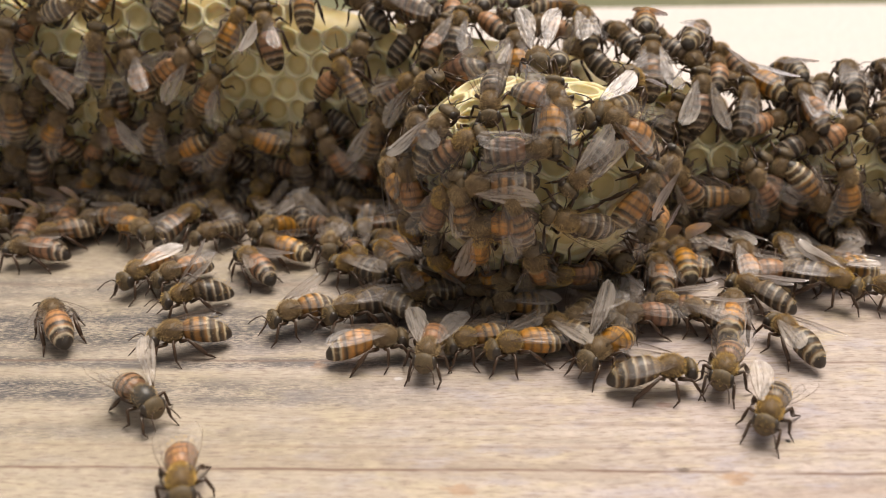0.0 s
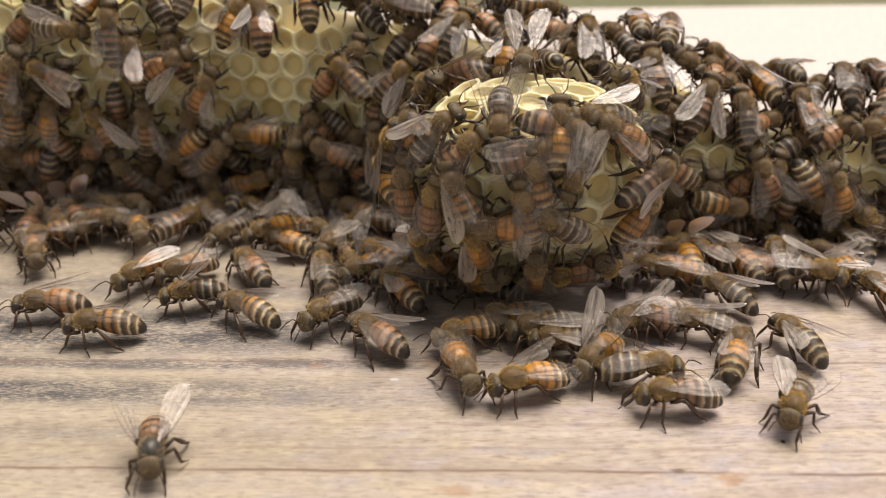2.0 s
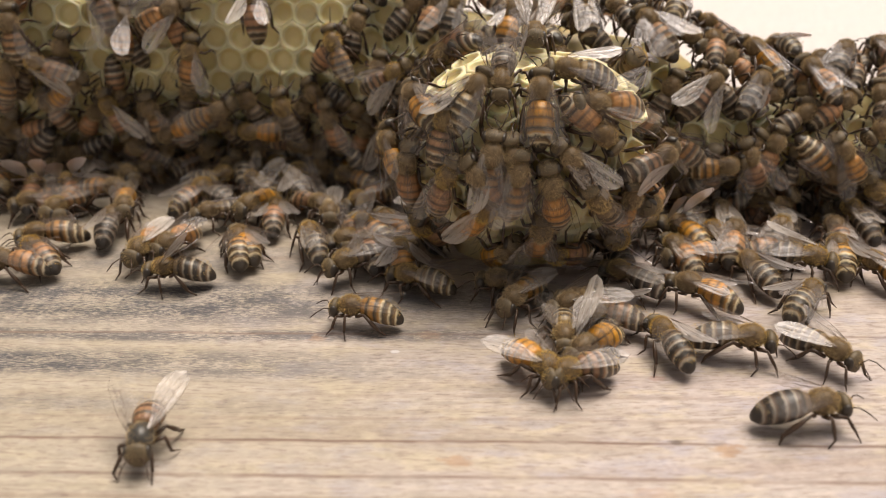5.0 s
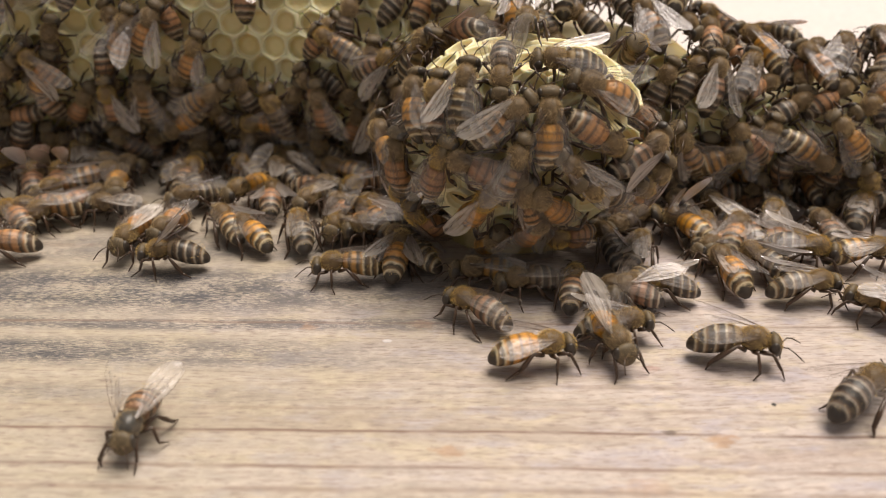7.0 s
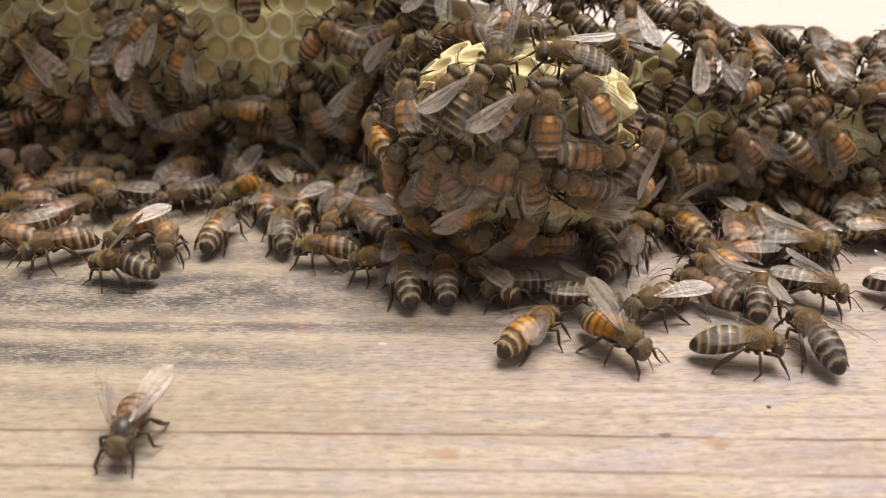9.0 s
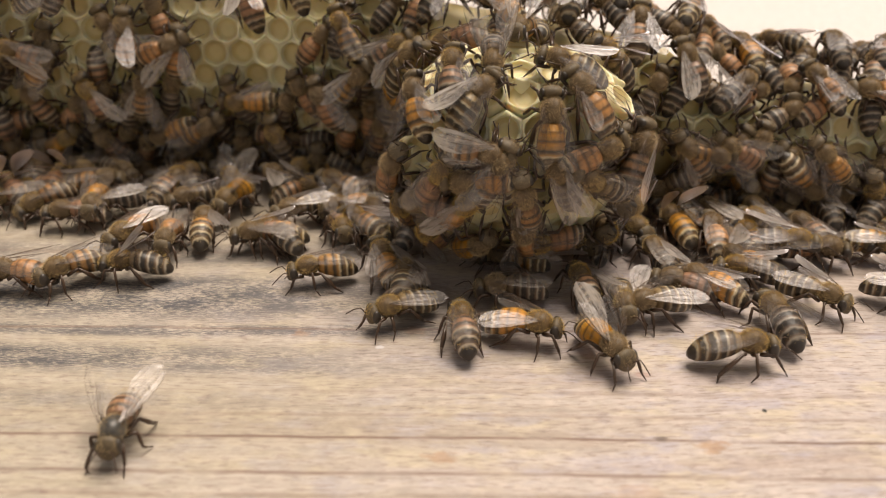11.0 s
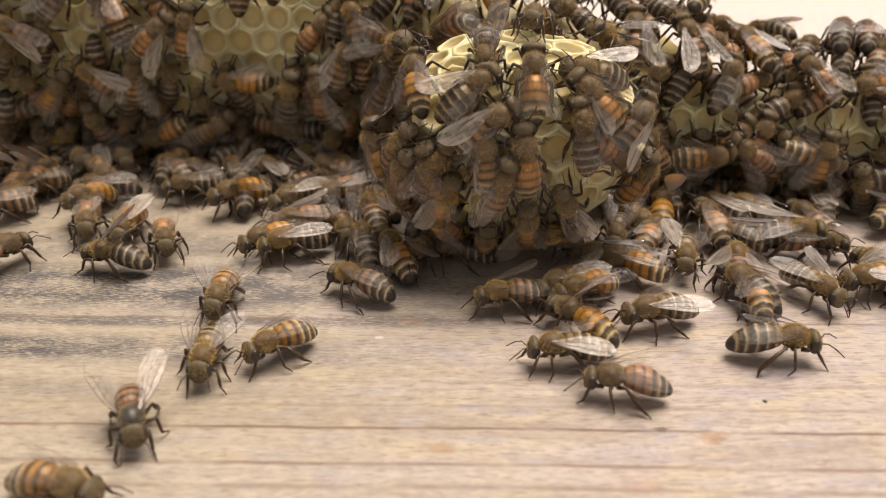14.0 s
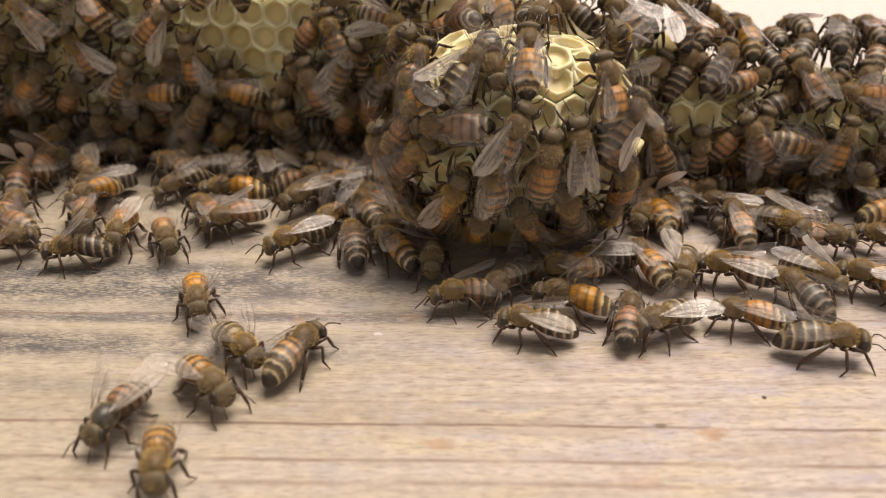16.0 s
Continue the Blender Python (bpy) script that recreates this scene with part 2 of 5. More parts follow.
def membrane():
    """Clear brownish film with the sky's gloss on it."""
    m, t, b = material("wing_membrane", 0.4)
    n = noise_of(t, stretched(t, (1, 1, 1)), 420, 3)
    t.links.new(ramp(t, n, [(0.3, (0.56, 0.47, 0.38)), (0.7, (0.74, 0.66, 0.60))]), b.inputs["Base Color"])
    bump(t, b, n, 0.6, 0.0004)
    rel = node(t, "Bump", [("Height", maths(t, "ADD", n, noise_of(t, stretched(t, (160, 1500, 1)), 1.0, 3))), ("Strength", 0.5), ("Distance", 0.0006)]).outputs[0]
    clear = node(t, "BsdfTransparent").outputs[0]
    gloss = node(t, "BsdfGlossy", [("Color", (0.94, 0.91, 0.97, 1)), ("Roughness", 0.33), ("Normal", rel)]).outputs[0]
    rnd = node(t, "ObjectInfo").outputs["Random"]  # some wings are clear, some dull and whitish
    streak = noise_of(t, stretched(t, (160, 1500, 1)), 1.0, 3, 0.6)
    body_film = maths(t, "MULTIPLY", ramp(t, streak, [(0.35, (0.4,)), (0.65, (1.7,))]), ramp(t, rnd, [(0.0, (0.015,)), (0.5, (0.035,)), (0.75, (0.12,)), (1.0, (0.34,))]))
    film = node(t, "MixShader", [(0, body_film), (1, clear), (2, b.outputs[0])]).outputs[0]
    sheen = maths(t, "MULTIPLY", node(t, "Fresnel", [("IOR", 1.40)]).outputs[0], ramp(t, rnd, [(0.0, (0.3,)), (0.5, (0.5,)), (0.75, (1.3,)), (1.0, (2.2,))]))
    both = node(t, "MixShader", [(0, sheen), (1, film), (2, gloss)]).outputs[0]
    t.links.new(both, t.nodes["Material Output"].inputs["Surface"])
    return m


PINE = pine()
WAX = wax("beeswax", (0.78, 0.71, 0.48), (0.64, 0.55, 0.32))
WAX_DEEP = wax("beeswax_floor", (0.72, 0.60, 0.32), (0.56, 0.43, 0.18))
DARK, ORANGE, PALE = (0.033, 0.023, 0.016), (0.49, 0.22, 0.058), (0.52, 0.42, 0.28)
BROWN, GREY = (0.13, 0.075, 0.036), (0.355, 0.295, 0.215)
TAN, RUST = (0.38, 0.19, 0.066), (0.25, 0.115, 0.036)
ABDOMEN = {
    "o": banded("abdomen_amber", [(0.0, DARK), (0.10, DARK), (0.14, PALE), (0.17, BROWN), (0.24, DARK), (0.285, PALE), (0.32, TAN), (0.36, BROWN), (0.41, DARK), (0.45, TAN), (0.54, ORANGE),
                                  (0.575, RUST), (0.60, BROWN), (0.62, RUST), (0.64, TAN), (0.73, ORANGE), (0.775, RUST), (0.80, RUST), (0.815, TAN), (0.86, ORANGE), (0.93, ORANGE), (1.0, BROWN)]),
    "m": banded("abdomen_tawny", [(0.0, DARK), (0.10, DARK), (0.135, PALE), (0.165, BROWN), (0.24, DARK), (0.285, PALE), (0.32, BROWN), (0.41, DARK), (0.465, PALE), (0.50, TAN),
                                  (0.55, BROWN), (0.60, DARK), (0.65, TAN), (0.72, TAN), (0.76, BROWN), (0.80, DARK), (0.85, TAN), (0.93, RUST), (1.0, BROWN)]),
    "d": banded("abdomen_grey", [(0.0, DARK), (0.09, DARK), (0.13, GREY), (0.165, BROWN), (0.20, DARK), (0.25, DARK), (0.29, GREY), (0.325, BROWN), (0.37, DARK), (0.44, DARK), (0.48, GREY), (0.52, BROWN),
                                 (0.56, DARK), (0.63, DARK), (0.67, GREY), (0.71, BROWN), (0.80, DARK), (0.85, (0.26, 0.18, 0.10)), (1.0, BROWN)]),
}
THORAX = chitin("thorax_cuticle", (0.18, 0.115, 0.055), 0.6)
BALD = chitin("worn_thorax", (0.075, 0.068, 0.062), 0.36)
HEAD = chitin("head_cuticle", (0.14, 0.098, 0.052), 0.6)
EYE = chitin("compound_eye", (0.05, 0.036, 0.026), 0.42)
LEG = chitin("leg_cuticle", (0.075, 0.04, 0.022), 0.34)
FUR = fur()
WING = membrane()
VEIN = chitin("wing_vein", (0.14, 0.085, 0.05), 0.4)


# ---- building helpers (bee sizes in millimetres) ----
def part(name, bm, mat, parent=None, label="", at=None, smooth=True, scale=0.001):
    me = bpy.data.meshes.new(name)
    if scale != 1:
        bmesh.ops.scale(bm, vec=(scale,) * 3, verts=bm.verts)
    bmesh.ops.recalc_face_normals(bm, faces=bm.faces)
    bm.to_mesh(me)
    bm.free()
    for f in me.polygons:
        f.use_smooth = smooth
    for mm in mat if isinstance(mat, (list, tuple)) else (mat,):
        me.materials.append(mm)
    ob = new(name, me)
    if parent:
        ob.parent = parent
    if at is not None:
        ob.matrix_basis = at
    if label:
        tagged(ob, label)
    return ob


def skin(bm, rings, mat=0):
    """Joins rings of points into a closed body."""
    made = [[bm.verts.new(p) for p in ring] for ring in rings]
    n = len(made[0])
    for a, b in zip(made, made[1:]):
        for i in range(n):
            f = bm.faces.new((a[i], a[(i + 1) % n], b[(i + 1) % n], b[i]))
            f.material_index = mat
    for ring in (made[0][::-1], made[-1]):
        f = bm.faces.new(ring)
        f.material_index = mat


def body(bm, profile, n=14, mat=0):
    """Profile rows along x: x, centre z, half width, half height."""
    skin(bm, [[(x, w * math.cos(k * math.tau / n), z + h * math.sin(k * math.tau / n)) for k in range(n)] for x, z, w, h in profile], mat)


def tube(bm, points, radii, n=5, mat=0):
    pts = [Vector(p) for p in points]
    rings = []
    for i, p in enumerate(pts):
        d = (pts[min(i + 1, len(pts) - 1)] - pts[max(i - 1, 0)]).normalized()
        u = d.orthogonal().normalized()
        if abs(d.z) < 0.95:
            u = d.cross(Vector((0, 0, 1))).normalized()
        v = d.cross(u)
        rings.append([p + radii[i] * (u * math.cos(k * math.tau / n) + v * math.sin(k * math.tau / n)) for k in range(n)])
    skin(bm, rings, mat)


def egg(cx, cz, rx, ry, rz, steps=8):
    rows = []
    for i in range(steps + 1):
        a = math.pi * (0.04 + 0.92 * i / steps)
        rows.append((cx + rx * math.cos(a), cz, ry * math.sin(a), rz * math.sin(a)))
    return rows


def hairs(bm, rng, count, c, r, length, lean=-0.5, low=-0.3):
    """Short hairs, one thin blade each, standing off an egg-shaped body."""
    made = 0
    while made < count:
        d = Vector((rng.gauss(0, 1), rng.gauss(0, 1), rng.gauss(0, 1))).normalized()
        if d.z < low:
            continue
        made += 1
        p = Vector((c[0] + d.x * r[0], c[1] + d.y * r[1], c[2] + d.z * r[2])) * 1.0
        nrm = Vector((d.x / r[0], d.y / r[1], d.z / r[2])).normalized()
        way = (nrm + Vector((lean, 0, 0)) + 0.5 * Vector((rng.random() - 0.5, rng.random() - 0.5, rng.random() - 0.5))).normalized()
        s = way.orthogonal().normalized()
        s.rotate(Matrix.Rotation(rng.random() * 6.28, 3, way))
        ln = length * rng.uniform(0.6, 1.2)
        a, b, e = bm.verts.new(p - nrm * 0.1 + s * 0.019), bm.verts.new(p - nrm * 0.1 - s * 0.019), bm.verts.new(p + way * ln)
        bm.faces.new((a, b, e))


def wing_blade(length, width):
    """A veined membrane from its hinge at the origin back along -x; leading edge to -y."""
    bm = bmesh.new()
    n = 12
    lead, trail = [], []
    for i in range(n + 1):
        s = i / n
        x = -length * s
        w_lead = -0.16 * width * math.sin(math.pi * min(1, s * 0.95)) - 0.04 * width
        w_trail = width * (0.12 + 0.72 * math.sin(math.pi * min(1.0, (s ** 1.25) * 0.86)))
        if s > 0.88:
            k = math.sqrt(max(0.0, 1 - ((s - 0.88) / 0.12) ** 2))
            mid = 0.22 * width
            w_lead, w_trail = mid + (w_lead - mid) * k, mid + (w_trail - mid) * k
        z = 0.10 * math.sin(s * 7) * s
        lead.append((x, w_lead, z))
        trail.append((x, w_trail, z - 0.12))
    rows = []
    for a, b in zip(lead, trail):
        rows.append([bm.verts.new((a[0], a[1] + (b[1] - a[1]) * k / 3, a[2] + (b[2] - a[2]) * k / 3 + (0.06 if k == 1 else 0))) for k in range(4)])
    for r, q in zip(rows, rows[1:]):
        for k in range(3):
            if (r[k].co - q[k].co).length > 1e-5 or (r[k + 1].co - q[k + 1].co).length > 1e-5:
                try:
                    bm.faces.new((r[k], r[k + 1], q[k + 1], q[k]))
                except ValueError:
                    pass
    tube(bm, lead[::2], [0.055, 0.055, 0.048, 0.04, 0.035, 0.03, 0.02], 4, 1)
    for share, stop in ((0.28, 10), (0.55, 9), (0.8, 7)):
        line = [(a[0], a[1] + (b[1] - a[1]) * share * min(1, 0.3 + i / 5), a[2] + 0.03) for i, (a, b) in enumerate(zip(lead, trail)) if i <= stop]
        tube(bm, line[::2], [0.026] * len(line[::2]), 3, 1)
    for i in (4, 7):
        a, b = lead[i], trail[i]
        tube(bm, [(a[0], a[1], a[2] + 0.03), (a[0] - 0.5, a[1] + (b[1] - a[1]) * 0.55, a[2] + 0.03)], [0.018, 0.016], 3, 1)
    return bm


def leg_mesh(kind, side, rng):
    """kind 0 fore, 1 middle, 2 hind; ends on the ground."""
    j = lambda k: rng.uniform(-k, k)
    x0 = (3.4, 2.4, 1.5)[kind]
    hip = Vector((x0, side * 0.9, 2.0))
    knee = Vector(((5.0, 2.7, 0.2)[kind] + j(0.3), side * ((1.9, 2.7, 2.5)[kind] + j(0.2)), (2.6, 2.9, 3.1)[kind] + j(0.3)))
    ankle = Vector(((6.0, 2.6, -2.2)[kind] + j(0.5), side * ((2.2, 3.2, 2.8)[kind] + j(0.4)), 0.35))
    toe = Vector(((6.8, 2.3, -3.4)[kind] + j(0.5), side * ((2.4, 3.8, 3.1)[kind] + j(0.4)), -0.62))
    bm = bmesh.new()
    fat = 1.5 if kind == 2 else 1.0
    tube(bm, [hip, hip.lerp(knee, 0.35), knee], [0.30, 0.33, 0.21], 6)
    tube(bm, [knee, knee.lerp(ankle, 0.6), ankle], [0.20, 0.25 * fat, 0.19 * fat], 6)
    tube(bm, [ankle, ankle.lerp(toe, 0.35), toe], [0.18 * fat, 0.14 * fat, 0.07], 5)
    return bm


WING_POSE = {  # sweep outwards, lift, twist in degrees, for fore and hind wings
    "fold": ((9, 3, 18), (6, 2, 12)),
    "half": ((25, 6, 18), (21, 3, 12)),
    "up": ((24, 46, 30), (18, 30, 20)),
    "fan": ((36, 26, 46), (28, 18, 40)),
}


def bee(colour, wings, seed, label):
    rng = random.Random(seed)
    thing = tagged(new("honey_bee"), label, "bee")
    bm = bmesh.new()
    rows = [(1.0, 3.0, 0.45, 0.45), (0.75, 3.05, 1.1, 1.15)]
    ends = [(0.7, -0.4, 1.35, 1.85), (-0.4, -1.7, 1.86, 2.08), (-1.7, -3.1, 2.08, 2.10), (-3.1, -4.4, 2.08, 1.82), (-4.4, -5.5, 1.80, 1.42), (-5.5, -6.3, 1.36, 0.78)]
    for a, e, w0, w1 in ends:
        for s in (0.0, 0.35, 0.7, 0.97):
            x = a + (e - a) * s
            w = w0 + (w1 - w0) * s
            droop = 3.25 - 0.085 * max(0, 0.4 - x) ** 1.6
            rows.append((1 - (1 - x) * 0.92, droop, w * 0.97, w * 0.92))
    rows.append((-5.92, rows[-1][1] - 0.1, 0.42, 0.42))
    body(bm, rows, 16)
    belly = part("abdomen", bm, ABDOMEN[colour], thing)
    rest = belly.data.attributes.new("rest", "FLOAT_VECTOR", "POINT")
    rest.data.foreach_set("vector", [c for v in belly.data.vertices for c in v.co])
    bm = bmesh.new()
    body(bm, egg(2.55, 3.35, 2.0, 1.66, 1.7, 9), 14)
    worn = wings == "fan"
    part("thorax", bm, BALD if worn else THORAX, thing, "worn shiny dark thorax" if worn else "")
    bm = bmesh.new()
    hairs(bm, rng, 900 if worn else 1900, (2.55, 0, 3.35), (1.95, 1.66, 1.7), 0.46, -0.35)
    hairs(bm, rng, 620, (5.15, 0, 2.75), (0.95, 1.3, 1.42), 0.38, 0.1)
    hairs(bm, rng, 260, (-0.4, 0, 3.1), (1.5, 1.95, 1.9), 0.36, -0.9, 0.0)
    hairs(bm, rng, 380, (-2.6, 0, 2.85), (2.9, 2.0, 1.87), 0.30, -1.2, -0.6)
    part("fur", bm, FUR, thing, smooth=False)
    bm = bmesh.new()
    body(bm, [(6.1, 2.3, 0.5, 0.6), (5.95, 2.45, 1.15, 1.15), (5.5, 2.7, 1.65, 1.5), (5.0, 2.85, 1.75, 1.55), (4.6, 2.9, 1.35, 1.2), (4.35, 2.9, 0.6, 0.6)], 12)
    head = part("head", bm, HEAD, thing)
    for side in (1, -1):
        bm = bmesh.new()
        body(bm, egg(5.05, 2.8, 0.70, 0.46, 1.15, 6), 9)
        bmesh.ops.translate(bm, vec=(0, side * 1.32, 0), verts=bm.verts)
        part("eye", bm, EYE, head)
        bm = bmesh.new()
        a, b = rng.uniform(-0.3, 0.3), rng.uniform(-0.4, 0.4)
        tube(bm, [(6.0, side * 0.35, 2.7), (6.7, side * 1.0, 3.3 + a)], [0.10, 0.09], 5)
        tube(bm, [(6.7, side * 1.0, 3.3 + a), (7.6, side * (1.4 + b), 2.9 + a), (8.8, side * (1.7 + 1.5 * b), 2.0 + 1.4 * a)], [0.09, 0.10, 0.08], 5)
        part("antenna", bm, LEG, head)
        for kind in range(3):
            part("leg", leg_mesh(kind, side, rng), LEG, thing)
        fore, hind = WING_POSE[wings]
        for name, (sweep, lift, twist), ln, wd, hinge in (("forewing", fore, 9.0, 3.1, (2.9, 1.35, 4.65)), ("hindwing", hind, 6.0, 2.2, (1.9, 1.25, 4.5))):
            sweep += rng.uniform(-4, 4)
            bm = wing_blade(ln, wd)
            if side > 0:
                bmesh.ops.scale(bm, vec=(1, -1, 1), verts=bm.verts)
            m = pose(hinge[0] / 1000, side * hinge[1] / 1000, hinge[2] / 1000, 0, 0, -side * sweep) @ pose(0, 0, 0, 0, lift - 3, 0) @ pose(0, 0, 0, side * -twist, 0, 0)
            part(name, bm, [WING, VEIN], thing, at=m)
    return thing


# ---- board and surroundings ----
def board():
    bm = bmesh.new()
    bmesh.ops.create_cube(bm, size=1)
    bmesh.ops.scale(bm, vec=(1.1, 0.485, 0.02), verts=bm.verts)
    bmesh.ops.bevel(bm, geom=bm.edges[:], offset=0.0015, segments=2, affect="EDGES")
    bmesh.ops.translate(bm, vec=(0.05, 0.1265, -0.01), verts=bm.verts)
    ob = part("floor", bm, PINE, smooth=False, scale=1)
    return tagged(ob, "pale weathered pine board with grey mould streaks", "board", kind="structure")


board()


def ground():
    m, t, b = material("dry_grass_ground", 0.9)
    n = noise_of(t, stretched(t, (1, 1, 1)), 9, 5)
    t.links.new(ramp(t, n, [(0.3, (0.075, 0.085, 0.035)), (0.7, (0.20, 0.19, 0.11))]), b.inputs["Base Color"])
    bump(t, b, n, 0.8, 0.05)
    bm = bmesh.new()
    bmesh.ops.create_grid(bm, x_segments=8, y_segments=8, size=400)
    bmesh.ops.translate(bm, vec=(0, 0, -0.0202), verts=bm.verts)
    tagged(part("ground", bm, m, smooth=False, scale=1), "mown dry grass under and behind the board", "ground", kind="structure")


ground()

# ---- honeycomb ----
LOBE = (0.0130, 0.1375, 0.0200)
LOBE_R = (0.0207, 0.0155, 0.0165)


def taper(z):
    """The lobe narrows towards the board."""
    return 0.66 + 0.34 * min(1.0, max(0.0, z) / 0.020)


def lobe_rx(z):
    return LOBE_R[0] * taper(z)


def ridge_y(x):
    return float(np.interp(x, (-0.14, -0.036, 0.043, 0.16), (0.1735, 0.1725, 0.154, 0.153)))


def ridge_h(x):
    return float(np.interp(x, (-0.14, -0.054, -0.018, 0.0, 0.0185, 0.040, 0.046, 0.052, 0.058, 0.094, 0.16), (0.053, 0.049, 0.0413, 0.0385, 0.0365, 0.0335, 0.0315, 0.0268, 0.0240, 0.0250, 0.025)))


RIDGE_R = 0.014


def ridge_value(x, y, z):
    """A hump in section: widest below its middle, drawn in at the foot."""
    h = ridge_h(x)
    return (abs(y - ridge_y(x) - 0.011) / RIDGE_R) ** 2 + (abs(z - 0.47 * h) / (0.53 * h)) ** 2.2 - 1


def comb_value(p):
    """Below 0 inside the comb."""
    x, y, z = p
    s = (abs(x - LOBE[0]) / lobe_rx(z)) ** 2.6 + (abs(y - LOBE[1]) / (LOBE_R[1] * taper(z))) ** 2.4 + (abs(z - LOBE[2]) / LOBE_R[2]) ** 2.4 - 1
    return min(ridge_value(x, y, z), s)


def comb_normal(p):
    e = 0.0004
    g = Vector([comb_value(p + Vector(d) * e) - comb_value(p - Vector(d) * e) for d in ((1, 0, 0), (0, 1, 0), (0, 0, 1))])
    return g.normalized() if g.length > 0 else Vector((0, -1, 0))


def front_at(x, z):
    """The point of the comb's front at this width and height."""
    y = 0.108
    while y < 0.215 and comb_value((x, y, z)) > 0:
        y += 0.0006
    a, b = y - 0.0006, y
    for _ in range(8):
        c = (a + b) / 2
        if comb_value((x, c, z)) > 0:
            a = c
        else:
            b = c
    return Vector((x, b, z))


def ridge_point(x, a):
    """Round the ridge: -60 the foot of its front, 0 its widest, 90 degrees its crest."""
    c, s = math.cos(radians(a)), math.sin(radians(a))
    return Vector((x, ridge_y(x) + 0.011 - c * RIDGE_R, max(0.0, ridge_h(x) * (0.47 + 0.53 * math.copysign(abs(s) ** (2 / 2.2), s)))))


def clinging(p, heading, lift=0.0):
    """Pose of a bee on the comb at p: heading 0 to the right, 90 up."""
    n = comb_normal(p)
    e1 = (Vector((1, 0, 0)) - n * n.x)
    e1 = e1.normalized() if e1.length > 0.05 else n.orthogonal().normalized()
    e2 = n.cross(e1)
    h = radians(heading)
    fx = e1 * math.cos(h) + e2 * math.sin(h)
    fy = n.cross(fx)
    return Matrix.Translation(p + n * (lift + 0.0003)) @ Matrix((fx, fy, n)).transposed().to_4x4()


def cell_mesh(depth, narrow):
    """A six-sided wax cup whose mouth is rounded."""
    b = bmesh.new()
    n = 12
    ring = lambda r, z, six: [b.verts.new((r * k * math.cos(a), r * k * math.sin(a), z)) for a, k in [(math.tau * i / n, 1.0 if (not six or i % 2 == 0) else 0.866) for i in range(n)]]
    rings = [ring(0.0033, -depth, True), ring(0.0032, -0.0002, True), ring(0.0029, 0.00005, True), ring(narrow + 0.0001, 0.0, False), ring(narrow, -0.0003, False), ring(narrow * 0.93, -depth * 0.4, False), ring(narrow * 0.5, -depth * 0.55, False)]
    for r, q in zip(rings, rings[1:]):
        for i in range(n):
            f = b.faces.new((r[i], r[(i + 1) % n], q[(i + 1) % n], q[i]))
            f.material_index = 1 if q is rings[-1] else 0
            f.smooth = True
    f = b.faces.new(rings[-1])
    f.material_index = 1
    bmesh.ops.recalc_face_normals(b, faces=b.faces)
    me = bpy.data.meshes.new("cell")
    b.to_mesh(me)
    b.free()
    me.materials.append(WAX)
    me.materials.append(WAX_DEEP)
    return me


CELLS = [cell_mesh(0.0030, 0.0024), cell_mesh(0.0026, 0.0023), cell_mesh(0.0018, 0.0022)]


def add_cells(thing, spots):
    rng = random.Random(len(spots))
    for p, turn in spots:
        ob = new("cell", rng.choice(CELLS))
        ob.parent = thing
        ob.matrix_basis = clinging(p, turn + rng.gauss(0, 2.5), rng.gauss(0, 0.0003)) @ pose(0, 0, 0, rng.gauss(0, 4), rng.gauss(0, 4), 0)


def comb_ridge():
    bm = bmesh.new()
    inset = 0.0028
    rows = []
    for i in range(91):
        x = -0.16 + 0.32 * i / 90
        row = []
        for k in range(25):
            a = -66 + 312 * k / 24
            p = ridge_point(x, a)
            q = p - comb_normal_ridge(p) * inset
            wob = noise.noise(p * 90) * 0.0012
            row.append(bm.verts.new((q.x, q.y + wob, max(q.z, -0.0005))))
        rows.append(row)
    for r, q in zip(rows, rows[1:]):
        for k in range(24):
            bm.faces.new((r[k], q[k], q[k + 1], r[k + 1]))
    ob = part("honeycomb", bm, WAX_DEEP, scale=1)
    tagged(ob, "long ridge of brownish-yellow wax comb under crowding bees", "honeycomb")
    spots = []
    pitch = 0.0053
    row = 0
    z = 0.013
    while z < 0.053:
        for i in range(-22, 20):
            x = i * pitch + (row % 2) * pitch / 2
            if z > ridge_h(x) - 0.004 or -0.005 < x < 0.034 and z < 0.036:
                continue
            if x > -0.012 and x < 0.045 and z < 0.020:
                continue
            spots.append((front_at(x, z), 90))
        z += pitch * 0.866
        row += 1
    add_cells(ob, spots[:290])
    return ob


def comb_normal_ridge(p):
    e = 0.0004
    f = lambda q: ridge_value(q.x, q.y, q.z)
    g = Vector([f(p + Vector(d) * e) - f(p - Vector(d) * e) for d in ((1, 0, 0), (0, 1, 0), (0, 0, 1))])
    return g.normalized()


